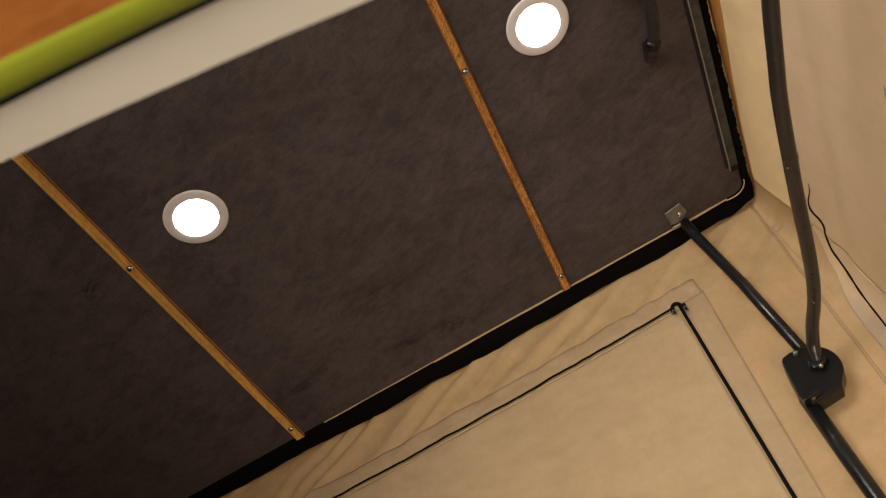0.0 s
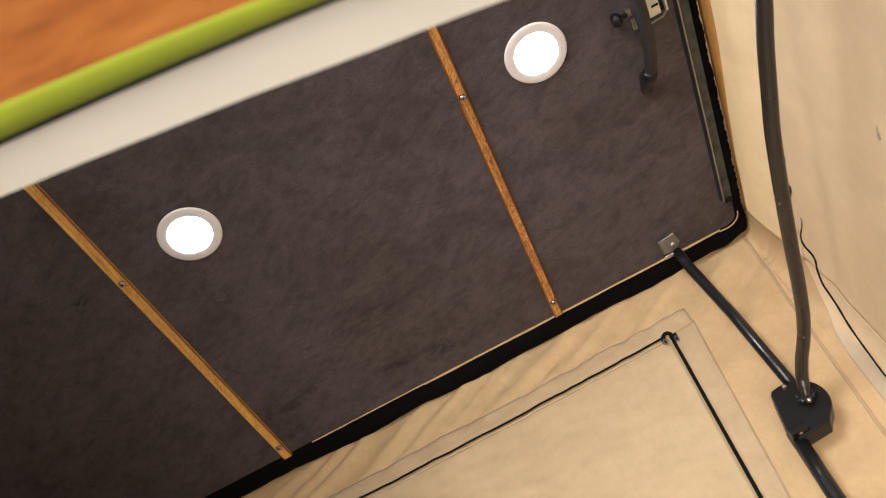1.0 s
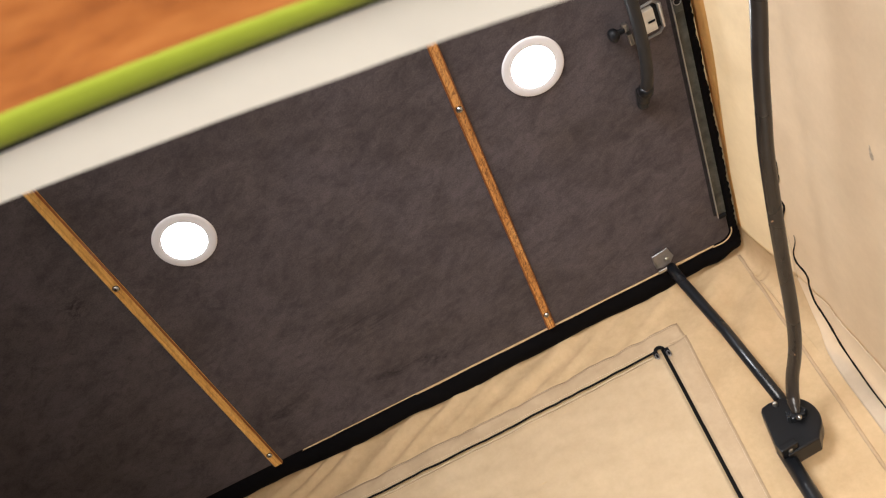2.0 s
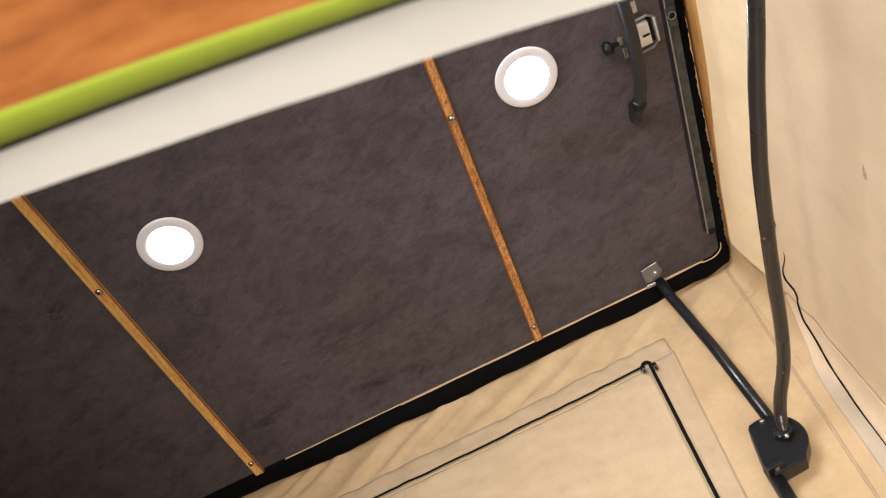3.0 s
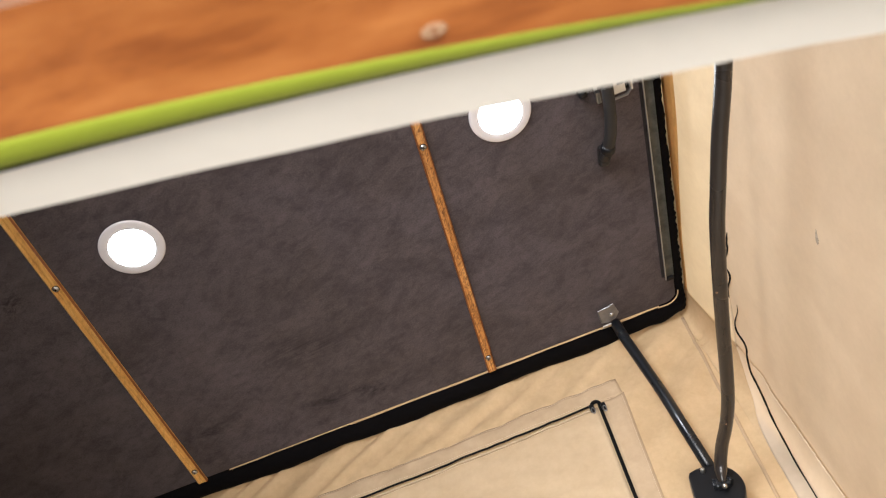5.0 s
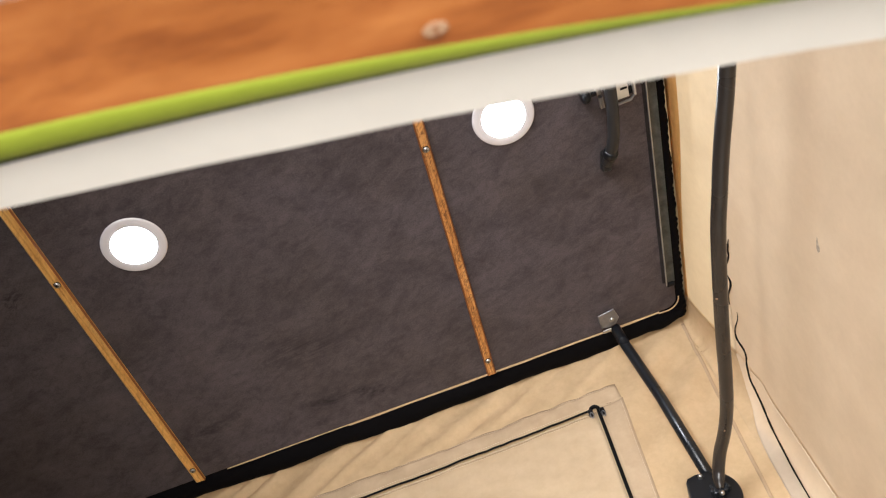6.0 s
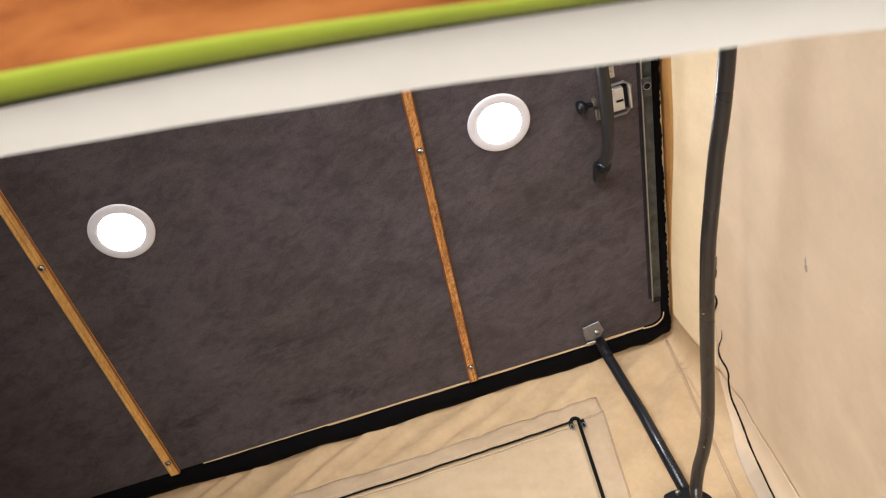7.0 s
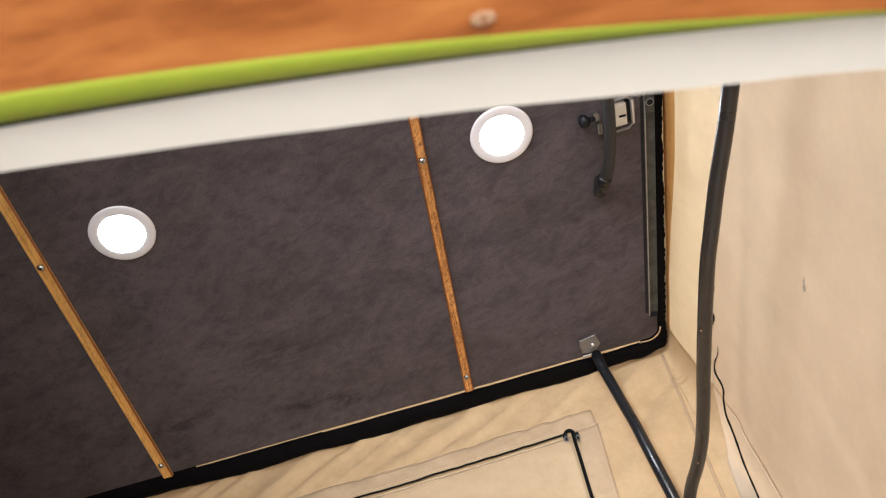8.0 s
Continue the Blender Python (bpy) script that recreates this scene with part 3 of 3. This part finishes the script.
# ---------------------------------------------------------------- wooden battens
def batten(x_at, y0, y1, width, wood, label, screws, bevel=None):
    """A thin lath under the roof panel; x_at gives its middle at a y."""
    b = empty("wooden_batten", (x_at(y1), y1, CEIL))
    tagged(b, label, "batten", "battens under the roof panel")
    bm = bmesh.new()
    prof = [(-0.5, 0.0), (-0.5, -0.0035), (-0.36, -0.0058), (-0.12, -0.0052), (0.0, -0.0058), (0.12, -0.0052),
            (0.36, -0.0058), (0.5, -0.0035), (0.5, 0.0)]
    rings = []
    for y in lin(y0, y1, 40):
        w = width * (1 + 0.03 * wob(y, 20, x_at(0)))
        rings.append([bm.verts.new(local(b, (x_at(y) + p * w, y, CEIL - 0.0006 + q))) for p, q in prof])
    for r, s in zip(rings, rings[1:]):
        for i in range(len(prof) - 1):
            bm.faces.new((r[i], r[i + 1], s[i + 1], s[i]))
        bm.faces.new((r[-1], r[0], s[0], s[-1]))
    bm.faces.new(rings[0])
    bm.faces.new(rings[-1])
    part("strip", bm, wood, b)
    # edge strips coloured for the batten's shaded edges and the golden one's highlight
    if bevel:
        side = sheet(lambda y, v: local(b, (x_at(y) + width * (0.41 + 0.10 * v), y, CEIL - 0.0069 + 0.0026 * v)), lin(y0, y1, 30), [0, 0.5, 1], (0, 0, 0.0012))
        part("bevel", side, bevel[0], b, "dark bevel along one edge, shade put into its colour")
        side = sheet(lambda y, v: local(b, (x_at(y) - width * (0.36 + 0.15 * v), y, CEIL - 0.0069 + 0.0026 * v)), lin(y0, y1, 30), [0, 0.5, 1], (0, 0, 0.0012))
        part("bevel", side, bevel[1], b, "bevel along the other edge, shade or highlight put into its colour")
    for y in screws:
        c = local(b, (x_at(y), y, CEIL - 0.0058))
        washer = part("screw_washer", lathe([(0.0053, 0.001), (0.0053, -0.0003), (0.0046, -0.0012), (0.0, -0.0012)], c, sides=20), RUBBER, b, "dark countersunk ring")
        head = part("screw", lathe([(0.0046, 0.0), (0.0042, -0.0016), (0.0026, -0.0026), (0.0, -0.0029)], c + Vector((0, 0, -0.001)), sides=18), STEEL, b, "domed steel screw", True)
        for rz in (0.4, 0.4 + math.pi / 2):
            part("cross_slot", box(c + Vector((0, 0, -0.0036)), (0.005, 0.0009, 0.0008), rot=Matrix.Rotation(rz, 4, "Z")), RUBBER, head)
    return b


batten(lambda y: 0.0825 - 0.046 * (y - 0.86), SOUTH + 0.06, 0.8945, 0.0148, BATTEN_RED,
       "reddish varnished wooden batten screwed under the roof panel", (0.86, 0.430, 0.0, -0.43), (BATTEN_DARK, BATTEN_DARK))
batten(lambda y: -0.4488 - 0.006 * (y - 0.867), SOUTH + 0.06, 0.8985, 0.0168, BATTEN_GOLD,
       "golden varnished wooden batten screwed under the roof panel", (0.867, 0.4326, 0.0, -0.43), (BATTEN_DARK, BATTEN_PALE))


# ---------------------------------------------------------------- downlights
def downlight(x, y):
    lamp = empty("ceiling_light", (x, y, CEIL))
    tagged(lamp, "lit round white downlight set into the dark roof panel", "ceiling light", "downlights in the roof panel")
    part("bezel", lathe([(0.0312, -0.0026), (0.0322, -0.0030), (0.0425, -0.0030), (0.0441, -0.0024), (0.0448, -0.0010), (0.0448, 0.002), (0.0312, 0.002)], (0, 0, 0), sides=64), BEZEL, lamp, "white lamp bezel", True)
    part("diffuser", lathe([(0.0316, -0.0025), (0.024, -0.0027), (0.0, -0.0028)], (0, 0, 0), sides=64), DIFFUSER, lamp, "glowing white diffuser", True)
    return lamp


first_lamp = downlight(-0.3242, 0.4172)
copy_thing(first_lamp, Matrix.Translation((0.2188, 0.4265, CEIL)))


# ---------------------------------------------------------------- folding strut, hub and hoop
strut = empty("folding_strut", (0.315, 0.905, 2.24))
tagged(strut, "black folding roof strut with a plastic hinge hub", "strut")
L = lambda x, y, z: local(strut, (x, y, z))
bracket = part("bracket", prism([(-0.0165, -0.014), (0.011, -0.0195), (0.0175, 0.003), (0.010, 0.014), (-0.004, 0.018), (-0.0155, 0.014)], 0.0025,
               Matrix.Translation(L(0.2955, 0.857, CEIL - 0.0145)), 0.0006), GREY_METAL, strut, "grey plated steel bracket")
part("bracket_side", box(L(0.2815, 0.863, CEIL - 0.007), (0.0022, 0.018, 0.015), 0.0005, Matrix.Rotation(0.03, 4, "Z")), GREY_METAL, bracket)
part("bracket_side", box(L(0.3055, 0.862, CEIL - 0.007), (0.0022, 0.013, 0.013), 0.0005, Matrix.Rotation(-0.25, 4, "Z")), GREY_METAL, bracket)
part("bracket_lip", box(L(0.288, 0.879, CEIL - 0.0165), (0.015, 0.009, 0.0025), 0.0006, Matrix.Rotation(0.35, 4, "X")), STEEL, bracket)
part("rivet", lathe([(0.0042, 0.0), (0.0036, -0.0016), (0.0, -0.0026)], L(0.3, 0.860, CEIL - 0.0145), sides=16), STEEL, bracket, "round rivet", True)
part("upper_tube", tube([L(0.303, 0.884, 2.590), L(0.3065, 0.893, 2.55), L(0.3178, 0.903, 2.43), L(0.324, 0.905, 2.262)], 0.0087, 24), TUBE, strut, smooth=True)
part("lower_tube", tube([L(0.2855, 0.903, 2.205), L(0.2815, 0.905, 2.116), L(0.266, 0.905, 1.72)], 0.0105, 24), TUBE, strut, smooth=True)
hub_outline = [(-0.0275, 0.034), (-0.024, 0.039), (-0.012, 0.0415), (0.004, 0.0405)]
hub_outline += [(-0.003 + 0.0405 * math.cos(a), 0.0 + 0.0405 * math.sin(a)) for a in lin(1.25, -0.85, 16)]
hub_outline += [(0.016, -0.0415), (-0.030, -0.046), (-0.0375, -0.030), (-0.0375, -0.022)]
HUBM = Matrix.Translation(L(0.3145, 0.917, 2.2295)) @ Matrix.Rotation(math.pi / 2, 4, "X")
hub = part("hub", prism(hub_outline, 0.030, HUBM, 0.003), PLASTIC, strut, "black moulded plastic hinge hub")
part("hub_collar", box(L(0.2885, 0.884, 2.192), (0.026, 0.018, 0.010), 0.002, Matrix.Rotation(-0.12, 4, "Y")), PLASTIC, hub)
for x, z, q in ((0.3085, 2.262, 0.0035), (0.2885, 2.190, 0.0045)):
    part("bolt", lathe([(q, 0.0), (q, 0.004), (q * 0.7, 0.006), (0.0, 0.0065)], L(x, 0.886, z), (0, -1, 0), 14), STEEL, hub, "steel bolt head")

hoop = empty("hoop_pole", (0.37, 0.4, 2.26))
tagged(hoop, "dark bent hoop pole that spreads the canvas side", "pole")
hp = [(0.3235, 0.878, 2.230), (0.3265, 0.872, 2.240), (0.332, 0.862, 2.2505), (0.3405, 0.838, 2.2585), (0.350, 0.805, 2.260), (0.3575, 0.760, 2.260), (0.3618, 0.70, 2.260),
      (0.3645, 0.63, 2.260), (0.3685, 0.55, 2.260), (0.3745, 0.46, 2.260), (0.3805, 0.41, 2.260), (0.389, 0.345, 2.260), (0.401, 0.27, 2.260), (0.410, 0.18, 2.260),
      (0.416, 0.0, 2.26), (0.416, -0.3, 2.26), (0.40, -0.85, 2.24)]


def smooth_path(pts, n=6):
    p = [Vector(q) for q in pts]
    out = []
    for i in range(len(p) - 1):
        a, b, c, d = p[max(i - 1, 0)], p[i], p[i + 1], p[min(i + 2, len(p) - 1)]
        for k in range(n):
            t = k / n
            out.append(0.5 * (2 * b + (c - a) * t + (2 * a - 5 * b + 4 * c - d) * t * t + (3 * b - a - 3 * c + d) * t ** 3))
    return out + [p[-1]]


hl = [local(hoop, q) for q in smooth_path(hp)]
for y, x, turn in ((0.548, 0.3605, 0.4), (0.735, 0.3585, 1.9), (0.79, 0.3485, 0.9)):
    nick = prism([(-0.0016, -0.0009), (0.0012, -0.0012), (0.0018, 0.0006), (-0.0004, 0.0012)], 0.0006,
                 Matrix.Translation(local(hoop, (x, y, 2.2522))) @ Matrix.Rotation(turn, 4, "Z"))
    part("paint_chip", nick, SCREW_TAN, hoop, "small pale chip in the coating")
part("pole", tube(hl, [0.0055 + 0.0033 * min(1, i / 7) for i in range(len(hl))], 24), HOOP, hoop, smooth=True)
part("end_fitting", box(local(hoop, (0.3235, 0.881, 2.231)), (0.020, 0.010, 0.014), 0.002), TUBE, hoop, "flattened metal end fitting")
part("end_bolt", lathe([(0.0036, 0), (0.0034, 0.004), (0.0, 0.0055)], local(hoop, (0.3225, 0.877, 2.2215)), (0, -1, 0), 14), STEEL, hoop, "steel bolt", True)
for x in (0.313, 0.3335):
    part("fork", box(local(hoop, (x, 0.881, 2.2335)), (0.0045, 0.012, 0.013), 0.001, Matrix.Rotation(0.3 if x < 0.32 else -0.3, 4, "Y")), TUBE, hoop, "small dark metal fork tine")

cord = empty("cord", (0.44, 0.8, 2.3))
tagged(cord, "thin black cord hanging along the canvas corner", "cord")


def cord_run(pts, r):
    path = smooth_path(pts, 8)
    rad = [r * min(1.0, 0.25 + 4 * min(i, len(path) - 1 - i) / len(path)) * (1 + 0.3 * wob(i, 0.4, r)) for i in range(len(path))]
    part("cord_run", tube([local(cord, q) for q in path], rad, 8), ZIP, cord, smooth=True)


def on_side(y, z):
    return (east_x(y, z) - 0.002, y, z)


cord_run([on_side(*q) for q in ((0.66, 2.461), (0.682, 2.464), (0.691, 2.462), (0.712, 2.467))], 0.0015)
cord_run([on_side(*q) for q in ((0.733, 2.469), (0.742, 2.460), (0.754, 2.461), (0.774, 2.468), (0.783, 2.468), (0.793, 2.465))], 0.0016)
cord_run([on_side(*q) for q in ((0.792, 2.445), (0.807, 2.445), (0.836, 2.454), (0.853, 2.450), (0.859, 2.430), (0.868, 2.422),
                                (0.882, 2.420))]
         + [(0.4504, 0.894, 2.401), (0.4504, 0.9042, 2.384), (0.4490, 0.911, 2.3626), (0.4435, 0.916, 2.323), (0.4386, 0.916, 2.2747),
            (0.4346, 0.917, 2.2213), (0.4307, 0.918, 2.0929), (0.4277, 0.918, 1.747)], 0.0014)

def scuff_fn(u, v):
    """A ragged smudge, wider at one end."""
    wide = 0.0026 * (0.35 + 0.65 * ease(-1, 0.5, u)) * ease(1.02, 0.6, u) * (1 + 0.5 * wob(u, 4, 3.0))
    y, z = 0.4985 + 0.0095 * u, 2.2305 + 2 * wide * (v - 0.5) - 0.0022 * u + 0.0012 * wob(u, 3, 6.0)
    return (east_x(y, z) - 0.0008, y, z)


scuff = part("scuff_mark", sheet(scuff_fn, lin(-1, 1, 11), lin(0, 1, 4), (0.0006, 0, 0)), SCUFF)
tagged(scuff, "small dark scuff mark on the side canvas", "mark")


# ---------------------------------------------------------------- grab handle, latch and rail on the roof panel
handle = empty("grab_handle", (0.345, 0.43, CEIL))
tagged(handle, "black plastic grab handle screwed to the roof panel", "handle")
for x, y in ((0.346, 0.552), (0.372, 0.262)):
    part("foot", box(local(handle, (x, y, CEIL - 0.008)), (0.0155, 0.033, 0.014), 0.005, Matrix.Rotation(0.16 if y > 0.4 else 0.1, 4, "Z"), 3), HANDLE, handle)
bar = smooth_path([(0.3465, 0.553, CEIL - 0.012), (0.350, 0.537, CEIL - 0.020), (0.356, 0.515, CEIL - 0.026), (0.3605, 0.492, CEIL - 0.028), (0.3650, 0.45, CEIL - 0.029), (0.3665, 0.41, CEIL - 0.029),
                   (0.366, 0.37, CEIL - 0.029), (0.366, 0.33, CEIL - 0.028), (0.370, 0.28, CEIL - 0.022), (0.372, 0.262, CEIL - 0.012)])
part("bar", tube([local(handle, p) for p in bar], 0.0086, 18), HANDLE, handle, smooth=True)
for a, b in ((bar[5], bar[9]), (bar[-6], bar[-3])):
    part("collar", tube([local(handle, a), local(handle, a.lerp(b, 0.3)), local(handle, a.lerp(b, 0.7)), local(handle, b)], [0.0094, 0.0112, 0.0112, 0.0092], 18), PLASTIC, handle, "dark ring where the bar meets its foot", True)

latch = empty("latch", (0.385, 0.44, CEIL))
tagged(latch, "cream metal latch with a slotted plate on the roof panel", "latch")
LL = lambda x, y, z: local(latch, (x, y, z))
plate = part("plate", box(LL(0.3845, 0.440, CEIL - 0.008), (0.0225, 0.034, 0.010), 0.001), LATCH, latch)
# black block filled in for the shade of the gap beside the plate
part("gap_shade", box(LL(0.3995, 0.440, CEIL - 0.005), (0.0065, 0.034, 0.006), 0.001), RUBBER, latch, "dark block that stands for the shaded gap beside the plate")
part("flange", box(LL(0.4045, 0.440, CEIL - 0.008), (0.0025, 0.036, 0.013), 0.0008), LATCH, latch, "upright cream metal flange")
part("slot", box(LL(0.389, 0.441, CEIL - 0.0142), (0.010, 0.003, 0.001), 0.0), RUBBER, plate)
frame_pts = [LL(0.372, 0.419, CEIL - 0.006), LL(0.398, 0.416, CEIL - 0.008), LL(0.4075, 0.424, CEIL - 0.008), LL(0.406, 0.458, CEIL - 0.008), LL(0.398, 0.466, CEIL - 0.008), LL(0.370, 0.4685, CEIL - 0.006)]
part("loop", tube(frame_pts, 0.0021, 8), GREY_METAL, latch, "plated wire loop")
part("tab", box(LL(0.3795, 0.398, CEIL - 0.004), (0.018, 0.018, 0.004), 0.001), STEEL, latch, "small screwed steel tab")
part("tab_screw", lathe([(0.0038, 0), (0.003, -0.002), (0, -0.0026)], LL(0.381, 0.399, CEIL - 0.006), sides=14), STEEL, latch)
part("hasp", box(LL(0.3565, 0.455, CEIL - 0.006), (0.006, 0.018, 0.008), 0.001), STEEL, latch, "bright steel hasp")
part("hasp", box(LL(0.3535, 0.434, CEIL - 0.007), (0.007, 0.012, 0.008), 0.001), STEEL, latch, "bright steel hasp")
part("knob_stem", tube([LL(0.350, 0.436, CEIL - 0.010), LL(0.338, 0.434, CEIL - 0.012)], 0.004, 10), PLASTIC, latch)
part("knob", lathe([(0.0, -0.004), (0.0055, -0.004), (0.0088, -0.001), (0.0102, 0.004), (0.0085, 0.0075), (0.0, 0.0085)], LL(0.337, 0.434, CEIL - 0.012), (-1, 0, -0.2), 20), PLASTIC, latch, "black round knob", True)

rail = empty("side_rail", (0.42, 0.4, CEIL))
tagged(rail, "dull aluminium rail with a bright edge along the panel", "rail")


def rail_x(y):
    return 0.4118 - 0.0515 * (max(y, 0.0) - 0.829)


part("channel", sheet(lambda y, v: local(rail, (rail_x(y) + 0.0145 * (v - 0.5), y, CEIL - 0.0045 + 0.003 * math.sin(math.pi * v))), lin(-0.5, 0.834, 60), lin(0, 1, 7), (0, 0, 0.0055)), RAIL, rail)
part("bright_edge", tube([local(rail, (rail_x(y) - 0.0072, y, CEIL - 0.005)) for y in lin(-0.5, 0.838, 40)], 0.0011, 8), RAIL_EDGE, rail, "bright rail edge")
# dark strip drawn in for the shadow along the rail's bright edge
part("shade_strip", sheet(lambda y, v: local(rail, (rail_x(y) - 0.0083 - 0.0042 * v, y, CEIL - 0.0022 + 0.0012 * v)), lin(-0.5, 0.834, 40), lin(0, 1, 3), (0, 0, 0.002)), RAIL_SHADE, rail, "dark strip that stands for the shade beside the rail")
part("end_stop", box(local(rail, (rail_x(0.838), 0.838, CEIL - 0.004)), (0.013, 0.006, 0.006), 0.001), RUBBER, rail)
eyelet_plate = part("eyelet_plate", box(local(rail, (rail_x(0.434) - 0.001, 0.437, CEIL - 0.006)), (0.013, 0.03, 0.004), 0.0015), RAIL, rail)
part("eyelet", lathe([(0.0045, 0.001), (0.0045, -0.0012), (0.0056, -0.0018), (0.0062, 0.001)], local(rail, (rail_x(0.434) - 0.001, 0.434, CEIL - 0.008)), sides=20), GREY_METAL, eyelet_plate, "grey steel eyelet")
part("eyelet_hole", lathe([(0.0046, -0.0014), (0.0, -0.0014)], local(rail, (rail_x(0.434) - 0.001, 0.434, CEIL - 0.008)), sides=16), RUBBER, eyelet_plate)


# ---------------------------------------------------------------- hatch ledge close to the camera
def bow(x, y0, a, c):
    s = x - 0.1
    t = max(-0.18, min(0.12, s))
    return y0 + a * s + c * t * t + 2 * c * t * (s - t)


EDGE_W = lambda x: bow(x, -0.1113, 0.0624, 0.1389)
EDGE_B = lambda x: bow(x, -0.1355, 0.0573, 0.2181)
EDGE_G = lambda x: bow(x, -0.1447, 0.0990, 0.296)
BACK = lambda x: min(-0.1815 + 0.05 * (x - 0.015), EDGE_G(x) - 0.02)
LEDGE = lambda x: 1.70 - 0.21 * (x - 0.1)
RISE, BOARD = 0.0108, 0.0246

ledge = empty("hatch_ledge", (0.43, -0.2, 1.65))
tagged(ledge, "white hatch board with orange wood slat and green edge strip", "hatch ledge")
XS = lin(-0.6, 0.44, 90)


def on_ledge(x, y, lift):
    return local(ledge, (x, y, LEDGE(x) + lift))


def white_fn(x, v):
    """Flat behind the slat (v to 1), then sloping up to its rounded front edge (v to 2)."""
    back, front = EDGE_B(x) + 0.0008, EDGE_W(x) + 0.0006 * wob(x, 30, 2.0)
    if v <= 1:
        return on_ledge(x, BACK(x) + 0.004 + (back - BACK(x) - 0.004) * v, RISE + 0.003)
    return on_ledge(x, back + (front - back) * (v - 1), RISE + 0.003 + (BOARD - RISE - 0.003) * (v - 1))


part("white_board", sheet(white_fn, XS, [0, 0.5, 1, 1.25, 1.5, 1.75, 1.9, 2], (0, 0, 0.018)), WHITE, ledge)
part("grey_board", sheet(lambda x, v: on_ledge(x, -0.55 + (BACK(x) + 0.55 + 0.004) * v, 0.0085), XS, lin(0, 1, 4), (0, 0, 0.0255)), GREY_BOARD, ledge, "blue-grey board behind the slat")
part("wood_slat", sheet(lambda x, v: on_ledge(x, BACK(x) + (EDGE_G(x) - BACK(x)) * v, -0.001), XS, lin(0, 1, 6), (0, 0, RISE + 0.0035)), LEDGE_WOOD, ledge, "orange wood-grained slat")


def green_fn(x, v):
    """A rounded edge band that rolls up from the slat to the seal."""
    a, b = EDGE_G(x) - 0.0005, EDGE_B(x) - 0.0010
    return on_ledge(x, a + (b - a) * math.sin(v * math.pi / 2) ** 0.9, -0.001 + (RISE + 0.001) * (1 - math.cos(v * math.pi / 2)))


part("green_strip", sheet(green_fn, XS, lin(0, 1, 9), (0, -0.002, 0.003)), GREEN, ledge, "lime green edge strip", True)
part("dark_seal", tube([on_ledge(x, EDGE_B(x) + 0.0002, RISE + 0.0016) for x in XS], 0.0019, 8), RUBBER, ledge, "thin black seal line")
for x in (0.102, -0.3):
    c = on_ledge(x, -0.1492 if x > 0 else EDGE_G(x) - 0.006, -0.0022)
    oval = [(0.0031 * math.cos(a), 0.0016 * math.sin(a)) for a in lin(0, 2 * math.pi, 25)[:-1]]
    head = part("screw", prism(oval, 0.0014, Matrix.Translation(c), 0.0004), SCREW_TAN, ledge, "small dull oval steel fastener")
    part("slot", box(c + Vector((0, 0, -0.0002)), (0.0011, 0.0026, 0.0008)), SLOT_BROWN, head)


# ---------------------------------------------------------------- the unseen cabin below, added to close the place
def slab(name, c, s, mat, label):
    return tagged(part(name, box(c, s), mat), label, name.split("_")[0], kind="structure")


MX = (WEST + EAST) / 2
# unseen dark board, added to block light and bounce towards the west ceiling
slab("floor_berth", ((WEST - 0.27) / 2, 0.365, 1.66), (-0.27 - WEST, 1.13, 0.03), LIGHT_BLOCK, "dark unseen board added to keep light off the west ceiling")
# unseen floor, kept pale so that it bounces light up to the ledge
slab("floor", (MX, 0, -0.02), (EAST - WEST + 0.1, 1.96, 0.04), FLOOR, "pale unseen cabin floor that bounces light upwards")
slab("wall_cabin_north", (MX, NORTH + 0.02, 0.82), (EAST - WEST + 0.1, 0.03, 1.64), BODY, "plain pale cabin wall")
slab("wall_cabin_east", (EAST + 0.03, 0, 0.82), (0.03, 1.86, 1.64), BODY, "plain pale cabin wall")
slab("wall_cabin_west", (WEST - 0.02, 0, 0.82), (0.03, 1.86, 1.64), BODY, "plain pale cabin wall")
slab("wall_cabin_south", (-0.85, SOUTH - 0.01, 0.82), (0.28, 0.03, 1.64), BODY, "plain pale unseen cabin wall beside the made-up opening")
slab("wall_cabin_south_post", (0.47, SOUTH - 0.01, 0.82), (0.06, 0.03, 1.64), BODY, "plain pale unseen post beside the made-up opening")
ground = part("ground", box((0, 0, -0.55), (400, 400, 0.02)), GROUND)
tagged(ground, "pale gravel ground outside the cabin", "ground", kind="structure")
